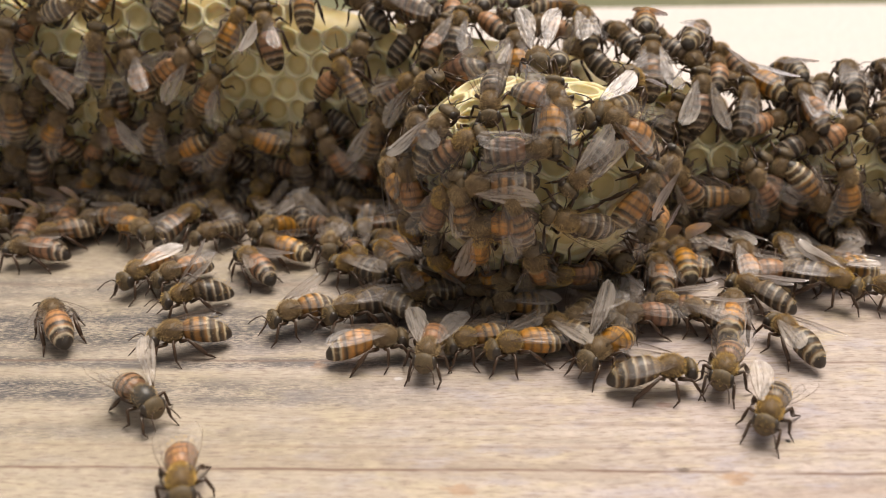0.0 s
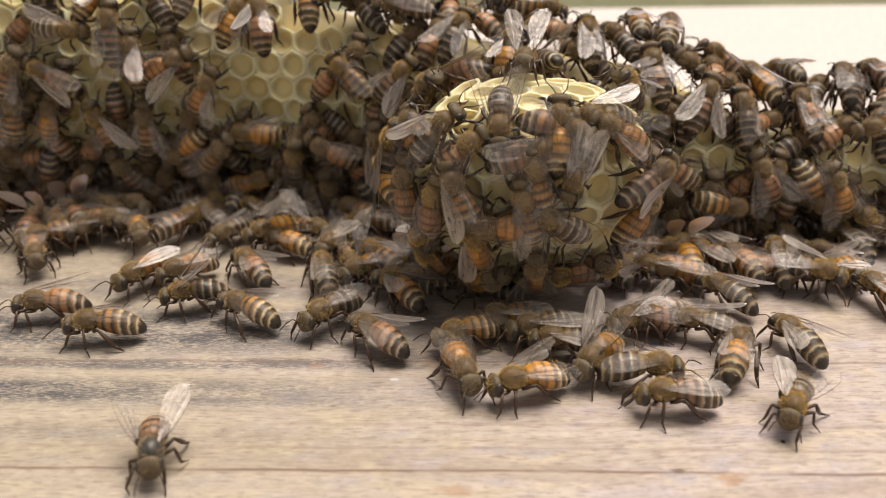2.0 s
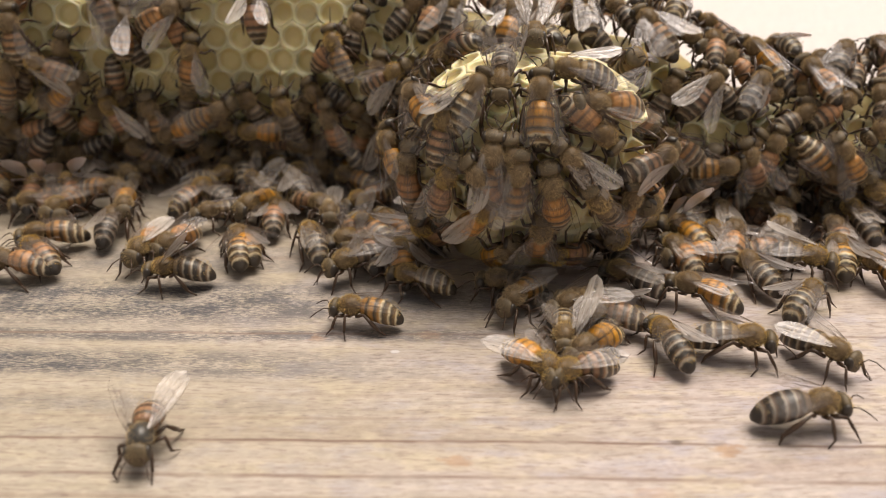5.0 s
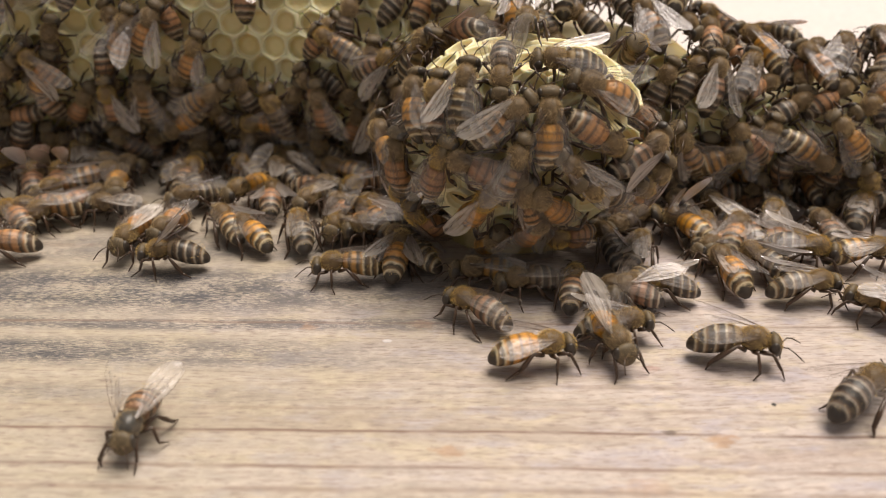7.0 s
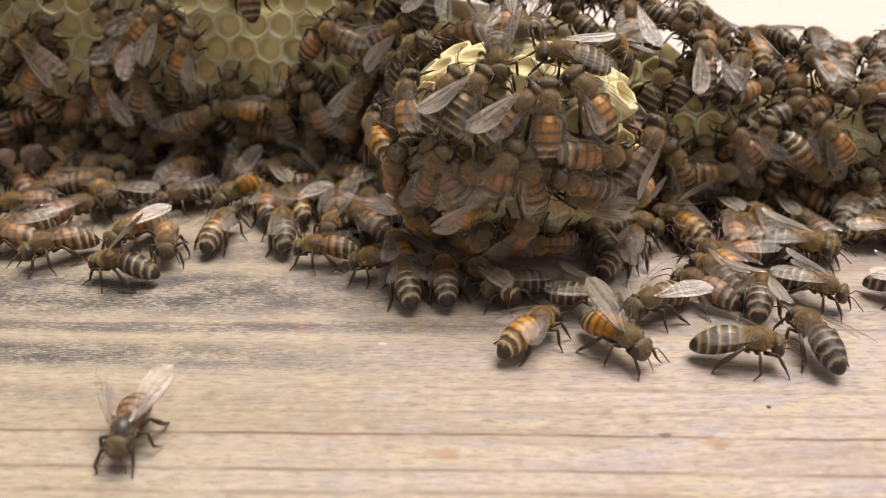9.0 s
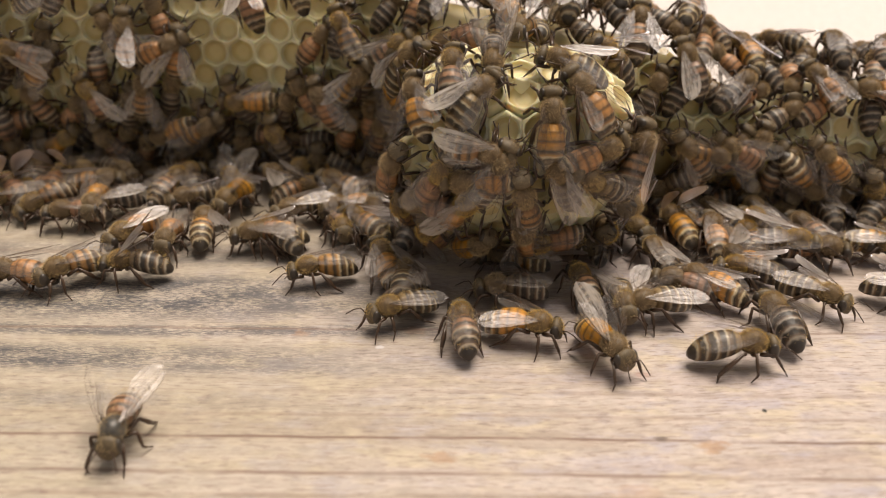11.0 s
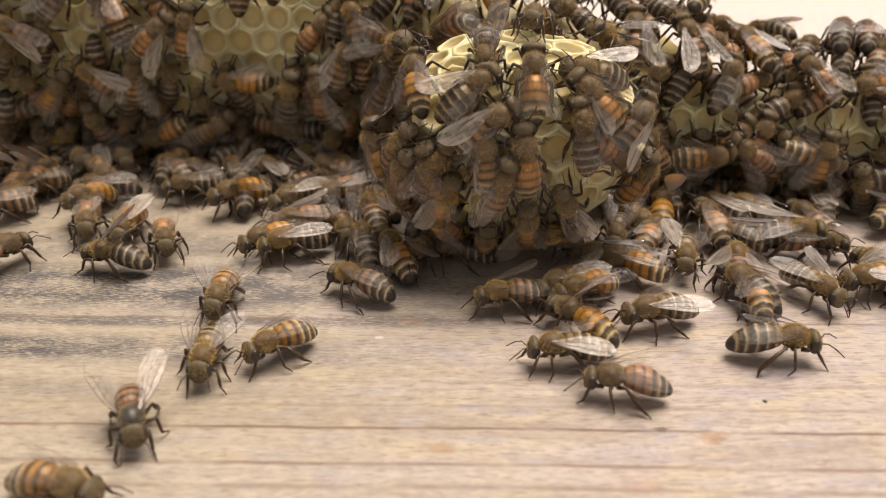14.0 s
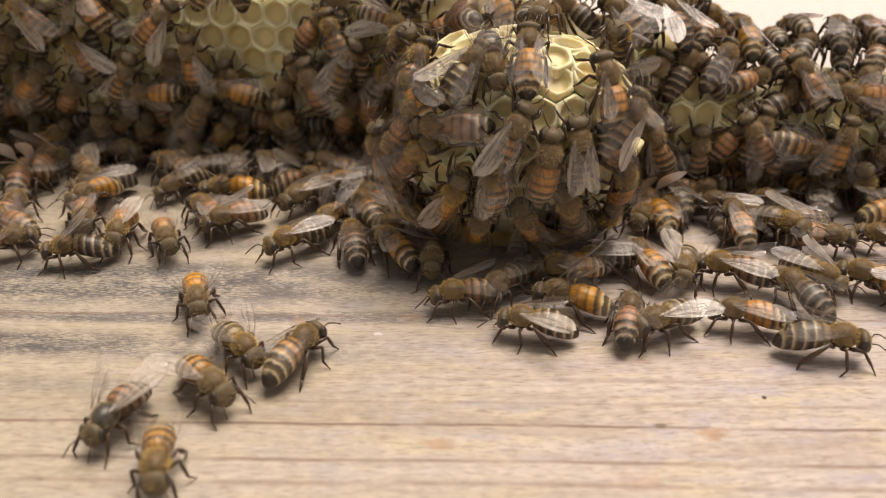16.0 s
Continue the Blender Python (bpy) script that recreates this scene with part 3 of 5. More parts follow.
def comb_lobe():
    bm = bmesh.new()
    rows = []
    sg = lambda v, q: math.copysign(abs(v) ** q, v)
    inset = 0.0028
    for i in range(31):
        ph = -math.pi / 2 + math.pi * i / 30
        row = []
        for k in range(48):
            th = math.tau * k / 48
            slim = taper(LOBE[2] + LOBE_R[2] * sg(math.sin(ph), 2 / 2.4))
            wide = LOBE_R[0] * slim - inset
            p = Vector((LOBE[0] + wide * sg(math.cos(ph) * math.cos(th), 2 / 2.6), LOBE[1] + (LOBE_R[1] * slim - inset) * sg(math.cos(ph) * math.sin(th), 2 / 2.4),
                        LOBE[2] + (LOBE_R[2] - inset) * sg(math.sin(ph), 2 / 2.4)))
            row.append(bm.verts.new(p + Vector((noise.noise(p * 110), noise.noise(p * 100 + Vector((5, 0, 0))), 0)) * 0.0008))
        rows.append(row)
    for r, q in zip(rows, rows[1:]):
        for k in range(48):
            try:
                bm.faces.new((r[k], r[(k + 1) % 48], q[(k + 1) % 48], q[k]))
            except ValueError:
                pass
    # foot that joins the lobe to the board
    body_foot = [[(LOBE[0] + 0.013 * math.cos(a) * s, LOBE[1] + 0.003 + 0.008 * math.sin(a) * s, z) for a in [math.tau * k / 16 for k in range(16)]] for z, s in ((-0.0004, 1.0), (0.003, 0.9), (0.008, 1.05))]
    skin(bm, body_foot)
    ob = part("honeycomb", bm, WAX_DEEP, scale=1)
    tagged(ob, "bulging pale yellow wax comb with open cells, covered in bees", "honeycomb")
    spots = []
    pitch = 0.0053
    n_rows = 7
    for row in range(n_rows):
        z = 0.0055 + row * pitch * 0.866
        for i in range(-5, 6):
            x = LOBE[0] + i * pitch + (row % 2) * pitch / 2
            if (abs(x - LOBE[0]) / lobe_rx(z)) ** 2.6 + (abs(z - LOBE[2]) / LOBE_R[2]) ** 2.4 > 0.93:
                continue
            spots.append((front_at(x, z), 90))
    for row in range(3):
        y = LOBE[1] - 0.007 + row * pitch * 0.866
        for i in range(-3, 4):
            x = LOBE[0] + i * pitch + (row % 2) * pitch / 2
            k = 1 - (abs(x - LOBE[0]) / LOBE_R[0]) ** 2.6 - (abs(y - LOBE[1]) / LOBE_R[1]) ** 2.4
            if k > 0.25:
                spots.append((Vector((x, y, LOBE[2] + LOBE_R[2] * k ** (1 / 2.4))), 90))
    add_cells(ob, spots)
    return ob


comb_ridge()
comb_lobe()

# ---- bees ----
COLOUR_WORDS = {"o": "amber-banded", "m": "tawny-brown", "d": "grey-striped"}
WING_WORDS = {"fold": "folded wings", "half": "half-open wings", "up": "a raised wing", "fan": "fanning wings"}
KINDS = {}


def a_bee(colour, wings, where, group, seed=0):
    """A bee of this kind; the first is built, the others are copies of it."""
    key = (colour, wings, where, seed % 2)
    label = f"{COLOUR_WORDS[colour]} honey bee with {WING_WORDS[wings]} {where}"
    if key not in KINDS:
        twin = next((k for k in KINDS if k[:2] == key[:2] and k[3] == key[3]), None)
        KINDS[key] = copy_thing(KINDS[twin], Matrix()) if twin else bee(colour, wings, hash_of(colour, wings, seed % 2), label)
        ob = KINDS[key]
    else:
        ob = copy_thing(KINDS[key], Matrix())
    size = 1.0 + 0.016 * ((len(bpy.data.objects) // 17) % 7)
    ob.scale = (size, size, size)
    return tagged(ob, label, "bee", group)


def hash_of(colour, wings, s):
    return 11 + 7 * "omd".index(colour) + 31 * ("fold", "half", "up", "fan").index(wings) + 101 * s


STAND = 0.00070  # feet to the body's own base


def crawl(rows):
    """Rows of seconds, millimetres across and away on the board, heading (0 right, 90 away)."""
    return [(r[0], pose(r[1] / 1000, r[2] / 1000, STAND, 0, 0, r[3])) for r in rows]


def climb(rows):
    """Rows of seconds, millimetres across and up on the front of the comb, heading (0 right, 90 up)."""
    return [(r[0], clinging(front_at(r[1] / 1000, r[2] / 1000), r[3])) for r in rows]


WALKERS = {}
for name, colour, wings in [('g', 'm', 'fan'), ('l6', 'o', 'fold'), ('l1', 'o', 'half'), ('l2', 'm', 'fold'), ('l7', 'o', 'fold'), ('l8', 'o', 'fold'), ('l9', 'd', 'up'), ('l10', 'o', 'half'), ('l14', 'm', 'half'), ('l15', 'd', 'fold'), ('l11', 'd', 'fold'), ('r3', 'm', 'fold'), ('y1', 'd', 'half'), ('r7', 'm', 'fold'), ('v1', 'd', 'half'), ('q1', 'o', 'half'), ('r1', 'o', 'fold'), ('r30', 'd', 'half'), ('r31', 'd', 'half'), ('l20', 'o', 'half'), ('r2', 'o', 'half'), ('r4', 'o', 'half'), ('r5', 'o', 'up'), ('r6', 'd', 'half'), ('r8', 'd', 'half'), ('r9', 'd', 'half'), ('r10', 'd', 'half'), ('r11', 'o', 'half'), ('r12', 'm', 'half'), ('r25', 'o', 'fold'), ('r14', 'm', 'half'), ('r15', 'd', 'fold'), ('r16', 'd', 'fold'), ('r18', 'o', 'fold'), ('r27', 'm', 'fold'), ('r22', 'd', 'half'), ('r23', 'o', 'half'), ('r21', 'd', 'half'), ('r29', 'm', 'fold'), ('l3', 'o', 'fold'), ('l18', 'd', 'fold'), ('l17', 'm', 'half'), ('n1', 'm', 'half'), ('n2', 'o', 'half')]:
    WALKERS[name] = a_bee(colour, wings, "on the pine board", "bees walking on the board", len(WALKERS))
CLIMBERS = {}
for name, colour, wings in [('a', 'd', 'half'), ('b', 'o', 'fold'), ('c', 'o', 'fold'), ('e', 'o', 'fold'), ('f', 'o', 'half'), ('h', 'd', 'fold'), ('i', 'm', 'half'), ('j', 'm', 'fold'), ('k', 'o', 'fold'), ('l', 'm', 'fold'), ('m', 'o', 'fold'), ('n', 'd', 'up'), ('o', 'd', 'half'), ('q', 'o', 'fold'), ('s', 'd', 'fold'), ('t', 'm', 'fold'), ('u', 'd', 'fold')]:
    CLIMBERS[name] = a_bee(colour, wings, "on the bulging comb", "bees on the bulging comb", len(CLIMBERS))


def wandering(rng, spread, turn):
    """A slow, small wander about a place: seconds, two offsets, a turn."""
    rows, a, b, h = [], 0.0, 0.0, 0.0
    t = 0.0
    while t < 16.0:
        rows.append((t, a, b, h))
        t += rng.uniform(1.2, 2.8)
        a, b, h = 0.6 * a + rng.gauss(0, spread), 0.6 * b + rng.gauss(0, spread), 0.7 * h + rng.gauss(0, turn)
    rows.append((16.0, a, b, h))
    return rows


CROWD = []


def mass(places):
    """The deep layer of bees that nobody could count: one mesh from (bee, pose) pairs."""
    mats, verts, faces, slots, rest, base = [], [], [], [], [], 0
    for src, m in places:
        for ob in src.children_recursive:
            if not ob.data or ob.name.startswith(("antenna", "hindwing", "forewing")):
                continue
            me, local = ob.data, ob.matrix_basis
            for mat in me.materials:
                if mat not in mats:
                    mats.append(mat)
            lookup = [mats.index(mat) for mat in me.materials]
            full = m @ local
            for v in me.vertices:
                verts.append(full @ v.co)
                rest.extend(v.co)
            for p in me.polygons:
                faces.append([base + k for k in p.vertices])
                slots.append(lookup[p.material_index])
            base += len(me.vertices)
    me = bpy.data.meshes.new("bee_cluster")
    me.from_pydata(verts, [], faces)
    for mat in mats:
        me.materials.append(mat)
    me.polygons.foreach_set("material_index", slots)
    me.polygons.foreach_set("use_smooth", [True] * len(faces))
    layer = me.attributes.new("rest", "FLOAT_VECTOR", "POINT")
    layer.data.foreach_set("vector", rest)
    return tagged(new("bee_cluster", me), "dense mass of brown honey bees clinging to the comb", "bee cluster", kind="stuff")


def spaced(rng, count, across, along, low, high):
    spots, tries = [], 0
    while len(spots) < count and tries < 14000:
        tries += 1
        x = rng.uniform(-0.116, 0.104)
        a = rng.uniform(low, high)
        p = ridge_point(x, a)
        if -0.004 < x < 0.033 and p.z < 0.030 or comb_hole(p):
            continue
        if any(((p.x - q.x) / across) ** 2 + ((p.y - q.y) ** 2 + (p.z - q.z) ** 2) / along ** 2 < 1 for q, *_ in spots):
            continue
        spots.append((p, x, a, rng.gauss(90, 38) if rng.random() < 0.75 else rng.uniform(0, 360)))
    return spots


def crowd():
    rng = random.Random(5)
    kinds = [KINDS[k] for k in KINDS if k[1] == "fold"]
    mass([(rng.choice(kinds), clinging(p, h, rng.uniform(-0.0012, 0.0002))) for p, x, a, h in [s for s in spaced(rng, 220, 0.0046, 0.0086, -50, 124) if not (s[1] < -0.02 and s[0].z > 0.020 and rng.random() < 0.6)]])
    # those that can be told apart climb over the mass
    for i, (p, x, a, heading) in enumerate(spaced(rng, 120, 0.0064, 0.0108, -44, 104)):
        ob = a_bee(rng.choice("ooommd"), rng.choice(("fold", "fold", "half", "half", "half", "up")) if a < 60 else "fold", "on the comb ridge", "bees on the comb ridge", i)
        lift = rng.uniform(0.0014, 0.0032)
        rows = []
        for t, da, db, dh in wandering(rng, 1.7, 15):
            q = ridge_point(x + da / 1000, max(-50, a + db * 3))
            rows.append((t, clinging(q, heading + dh, lift)))
        CROWD.append((ob, rows))
    # flanks and underside of the lobe
    spots = []
    tries = 0
    while len(spots) < 17 and tries < 5000:
        tries += 1
        x, z = LOBE[0] + rng.uniform(-1, 1) * LOBE_R[0], rng.uniform(0.008, 0.035)
        if z > 0.023 and abs(x - LOBE[0]) < 0.016 or z > 0.013 and LOBE[0] - 0.002 < x < LOBE[0] + 0.015:
            continue
        if (abs(x - LOBE[0]) / lobe_rx(z)) ** 2.6 + (abs(z - LOBE[2]) / LOBE_R[2]) ** 2.4 > 0.97:
            continue
        if any(((x - q[0]) / 0.0054) ** 2 + ((z - q[1]) / 0.0080) ** 2 < 1 for q in spots):
            continue
        spots.append((x, z))
    for i, (x, z) in enumerate(spots):
        ob = a_bee(rng.choice("ooommd"), "fold" if i % 3 else "half", "on the bulging comb", "bees on the bulging comb", i)
        heading = rng.gauss(95, 40)
        rows = [(t, clinging(front_at(x + da / 1000, min(max(z + db / 1000, 0.0075), 0.035)), heading + dh)) for t, da, db, dh in wandering(rng, 1.0, 14)]
        CROWD.append((ob, rows))
    # top of the lobe
    for i in range(7):
        x = LOBE[0] - 0.0165 + 0.0055 * i + rng.uniform(-0.0012, 0.0012)
        ob = a_bee(rng.choice("omdd"), rng.choice(("fold", "half", "up")), "on the bulging comb", "bees on the bulging comb", i)
        heading = rng.gauss(90, 60) if i % 3 else rng.gauss(270, 50)
        y = LOBE[1] + (0.006, 0.010, 0.013)[i % 3] + rng.uniform(-0.002, 0.002)
        top = LOBE[2] + LOBE_R[2] * max(0.05, 1 - (abs(x - LOBE[0]) / LOBE_R[0]) ** 2.6 - (abs(y - LOBE[1]) / LOBE_R[1]) ** 2.4) ** (1 / 2.4)
        rows = [(t, clinging(Vector((x + da / 1000, y + db / 2000, top)), heading + dh)) for t, da, db, dh in wandering(rng, 1.2, 14)]
        CROWD.append((ob, rows))
    # at the foot of the comb, on the board
    spots = []
    tries = 0
    while len(spots) < 46 and tries < 9000:
        tries += 1
        x = rng.uniform(-0.105, 0.098)
        gap = rng.uniform(0.001, 0.013) if rng.random() < 0.8 else rng.uniform(0.002, 0.022)
        if -0.012 < x < 0.038:
            y = 0.146 - gap
            if 0.0 < x < 0.027 and y > 0.132 or y < 0.128:
                continue
        else:
            y = ridge_y(x) - 0.001 - gap
        if any(((x - q[0]) / 0.0078) ** 2 + ((y - q[1]) / 0.0056) ** 2 < 1 for q in spots):
            continue
        spots.append((x, y))
    tries = 0
    while len(spots) < 66 and tries < 3000:  # close round the foot of the lobe
        tries += 1
        x, y = (rng.uniform(-0.028, -0.004), rng.uniform(0.140, 0.166)) if rng.random() < 0.62 else (rng.uniform(0.032, 0.054), rng.uniform(0.132, 0.150))
        if any(((x - q[0]) / 0.0078) ** 2 + ((y - q[1]) / 0.0056) ** 2 < 1 for q in spots):
            continue
        spots.append((x, y))
    tries = 0
    while len(spots) < 80 and tries < 5000:  # between the ridge and the open board
        tries += 1
        x = rng.uniform(-0.102, -0.012)
        y = ridge_y(x) - rng.uniform(0.003, 0.024)
        if any(((x - q[0]) / 0.0082) ** 2 + ((y - q[1]) / 0.0060) ** 2 < 1 for q in spots):
            continue
        spots.append((x, y))
    for x, y in ((0.0412, 0.1354), (0.0522, 0.1376), (0.0626, 0.1283), (0.0728, 0.1359), (0.0484, 0.1441), (0.0640, 0.1429)):
        if all(math.hypot(x - q[0], y - q[1]) > 0.005 for q in spots):
            spots.append((x, y))
    for i, (x, y) in enumerate(spots):
        ob = a_bee(rng.choice("oommddd"), rng.choice(("fold", "fold", "fold", "half", "half", "up")), "beside the comb", "bees at the foot of the comb", i)
        heading = rng.gauss(90, 45) if rng.random() < 0.45 else rng.uniform(0, 360)
        lean, rise = rng.gauss(0, 7), rng.uniform(0, 0.0012)
        rows = [(t, pose(x + da / 1000, y + db / 1000, STAND + rise, lean, rng.gauss(-3, 5), heading + dh)) for t, da, db, dh in wandering(rng, 1.5, 18)]
        CROWD.append((ob, rows))


def comb_hole(p):
    """Bare patches of comb among the bees."""
    for x, z, rx, rz in ((-0.034, 0.0255, 0.0110, 0.0080), (-0.062, 0.036, 0.007, 0.005), (-0.086, 0.030, 0.005, 0.004), (-0.075, 0.020, 0.005, 0.004), (-0.013, 0.034, 0.004, 0.003), (0.053, 0.0200, 0.005, 0.0032), (0.080, 0.0155, 0.009, 0.0050)):
        if ((p.x - x) / rx) ** 2 + ((p.z - z) / rz) ** 2 < 1:
            return True
    return False


crowd()


STEPS = {}


def crawling(name, rows):
    """Keys a bee's way over the board, and notes when it walks."""
    walk(WALKERS[name], crawl(rows))
    for a, b in zip(rows, rows[1:]):
        pace = math.hypot(b[1] - a[1], b[2] - a[2]) / (b[0] - a[0])
        if pace > 9:
            STEPS.setdefault(name, []).append((a[0], b[0]))


def step_legs(thing, spans):
    """Alternating tripods swing while the bee walks."""
    for leg in [c for c in thing.children if c.name.startswith("leg")]:
        pts = [v.co for v in leg.data.vertices]
        hip = max(pts, key=lambda q: -abs(q.y)) if pts else Vector()
        side = 1 if sum(q.y for q in pts) > 0 else -1
        toe = min(pts, key=lambda q: q.z)
        kind = 0 if toe.x > 0.0048 else (2 if toe.x < 0 else 1)
        phase = (kind + (side > 0)) % 2
        rows, k = [(0.0, Matrix())], 0
        for t0, t1 in spans:
            t = max(t0, rows[-1][0] + 0.05)
            while t < t1:
                sign = 1 if (k + phase) % 2 else -1
                swing = Matrix.Translation(hip) @ pose(0, 0, 0, side * (5 if sign > 0 else 0), 0, side * sign * 13) @ Matrix.Translation(-hip)
                rows.append((t, swing))
                t += 0.13
                k += 1
        rows.append((max(16.0, rows[-1][0] + 0.05), Matrix()))
        walk(leg, rows)


def flutter(thing):
    """Fanning wings beat for the whole time."""
    for wing in [c for c in thing.children if "wing" in c.name]:
        base = wing.matrix_basis.copy()
        walk(wing, [(0.1 * i, base @ pose(0, 0, 0, 0, (9 if i % 2 else -9), 0)) for i in range(161)])


def motions():
    crawling("g", [(0, -46.1, 98.7, -45), (0.3, -41.8, 93.3, -63), (1, -39.0, 87.4, -76), (1.5, -39.3, 87.9, -76), (2, -39.7, 88.2, -77), (2.4, -41.2, 88.1, -97), (2.7, -40.5, 87.5, -98), (3, -40.3, 85.8, -78), (3.5, -39.4, 85.5, -76), (4, -40.0, 84.9, -77), (6.5, -40.2, 85.5, -93), (7.5, -39.6, 85.2, -93), (9, -40.1, 85.1, -89), (11.5, -41.3, 85.8, -88), (12.5, -40.4, 83.4, -88), (13.5, -40.1, 86.5, -97), (14, -39.6, 85.8, -70), (14.5, -39.4, 85.6, -68), (15, -40.2, 85.9, -73), (15.5, -40.9, 84.7, -84), (16, -40.9, 85.4, -108)])
    crawling("l6", [(0, -35.0, 82.6, -74), (0.3, -34.9, 81.6, -77), (0.8, -33.1, 70.4, -72), (1.5, -36.5, 68.1, -146), (1.8, -40.0, 70.6, -187), (2.1, -43.5, 73.1, -232), (2.4, -46.7, 80.5, -251), (2.7, -48.2, 83.7, -245), (3, -50.3, 92.9, -241), (3.5, -54.5, 107.8, -239), (3.6, -55.9, 111.9, -236), (4, -58.9, 117.7, -219), (4.2, -63.5, 121.2, -221), (6.5, -78.0, 137.0, -223), (7.5, -80.7, 143.8, -224), (9, -78.9, 146.9, -162), (11.5, -80.0, 156.0, -147), (12.5, -80.6, 154.1, -104), (13.5, -79.1, 152.2, -83), (14.5, -80.1, 148.0, -146), (16, -75.9, 135.1, -205)])
    crawling("l1", [(0, -65.5, 117.6, 123), (0.6, -67.4, 119.8, 139), (1, -69.0, 121.3, 165), (1.5, -70.4, 122.0, 173), (2, -68.1, 123.9, 188), (2.4, -72.5, 123.2, 190), (3, -74.6, 126.6, 190), (3.5, -75.7, 128.0, 190), (4, -74.9, 126.8, 175), (6.5, -77.9, 130.1, 186), (7.5, -77.1, 130.8, 196), (9, -76.7, 133.6, 184), (11.5, -69.1, 121.0, 175), (12.5, -77.5, 134.1, 138), (13.5, -75.8, 124.5, 91), (14.5, -74.7, 126.4, 32), (16, -75.2, 127.6, 26)])
    crawling("l2", [(0, -42.5, 114.0, 198), (0.3, -45.4, 114.0, 200), (0.6, -49.1, 112.9, 203), (1, -54.0, 115.3, 202), (1.5, -55.6, 113.2, 203), (2, -56.6, 117.1, 186), (2.4, -57.6, 118.9, 173), (3, -59.1, 122.9, 151), (3.5, -62.0, 125.9, 171), (4, -68.1, 130.5, 188), (6.5, -75.7, 142.9, 203), (7.5, -69.6, 142.9, 223), (9, -66.8, 131.2, 214), (11.5, -57.1, 119.1, 231), (11.9, -52.7, 111.1, 286), (12.2, -50.0, 106.2, 293), (12.5, -46.9, 97.6, 290), (12.8, -46.2, 90.8, 289), (13, -47.1, 89.3, 284), (13.5, -45.9, 78.7, 292), (13.8, -45.0, 73.3, 301), (14, -45.0, 72.8, 344), (14.2, -45.1, 72.1, 384), (14.5, -43.5, 72.7, 390), (15, -36.1, 76.9, 421), (15.5, -27.9, 83.1, 428), (16, -20.2, 97.1, 422)])
    crawling("l7", [(0, -55.8, 135.6, -121), (1, -56.2, 134.9, -125), (1.5, -55.4, 133.5, -125), (2, -55.6, 134.9, -125), (3, -55.7, 134.7, -107), (3.5, -55.0, 132.8, -101), (4, -54.9, 133.4, -101), (6.5, -56.0, 134.7, -101), (7.5, -55.3, 133.9, -102), (9, -55.0, 136.7, -123), (11.5, -55.4, 137.3, -123), (12.5, -55.8, 137.3, -117), (13.5, -55.9, 136.6, -87), (14.5, -55.5, 136.3, -97), (16, -55.8, 133.7, -86)])
    crawling("l8", [(0, -49.5, 135.1, -135), (1, -48.4, 136.4, -141), (1.5, -48.0, 135.5, -135), (2, -48.3, 136.3, -141), (3, -49.4, 137.1, -130), (3.5, -49.9, 135.9, -118), (4, -50.5, 135.7, -123), (6.5, -50.3, 137.9, -109), (7.5, -50.3, 137.9, -104), (9, -48.8, 133.6, -76), (11.5, -48.7, 136.5, -90), (12.5, -49.1, 136.6, -81), (13.5, -48.3, 132.7, -72), (14.5, -48.4, 132.4, -71), (16, -47.6, 131.4, -66)])
    crawling("l9", [(0, -44.5, 126.4, -154), (1, -43.0, 125.7, -158), (1.5, -44.0, 126.3, -152), (2, -44.3, 127.2, -163), (3, -48.0, 125.6, -164), (3.5, -47.2, 125.7, -178), (4, -47.0, 124.3, -178), (6.5, -46.7, 127.2, -178), (7.5, -47.0, 127.2, -181), (9, -53.3, 124.0, -191), (11.5, -51.2, 125.9, -176), (12.5, -52.2, 125.9, -187), (13.5, -54.5, 125.3, -191), (14.5, -54.2, 125.0, -191), (16, -60.6, 126.2, -168)])
    crawling("l10", [(0, -36.7, 136.9, 130), (1, -36.5, 135.4, 128), (1.5, -35.5, 135.3, 130), (2, -36.5, 136.2, 128), (3, -35.8, 140.2, 106), (3.5, -35.0, 141.3, 105), (4, -34.6, 142.2, 95), (6.5, -33.9, 150.2, 98), (7.5, -33.5, 145.7, 96), (9, -33.4, 147.0, 101), (11.5, -40.8, 156.1, 123), (12.5, -38.8, 148.5, 118), (13.5, -37.6, 146.8, 104), (14.5, -38.1, 150.0, 104), (16, -41.6, 139.3, 134)])
    crawling("l14", [(0, -25.3, 120.9, -146), (0.3, -29.3, 118.5, -156), (0.6, -33.3, 115.4, -159), (1, -31.8, 117.4, -166), (1.5, -31.4, 119.7, -210), (2, -33.9, 121.5, -209), (3, -41.8, 132.3, -251), (3.5, -43.1, 133.7, -247), (4, -38.0, 133.2, -254), (6.5, -39.5, 136.3, -259), (7.5, -40.0, 138.8, -217), (9, -40.4, 136.7, -282), (11.5, -43.5, 139.0, -244), (12, -38.3, 134.8, -201), (12.5, -33.4, 131.2, -167), (13.1, -33.0, 127.2, -113), (13.5, -34.3, 124.6, -77), (13.8, -32.9, 120.2, -82), (14, -34.1, 114.2, -92), (14.5, -38.1, 105.2, -112), (15, -37.8, 99.3, -82), (15.5, -37.9, 96.4, -61), (16, -31.6, 91.7, -46)])
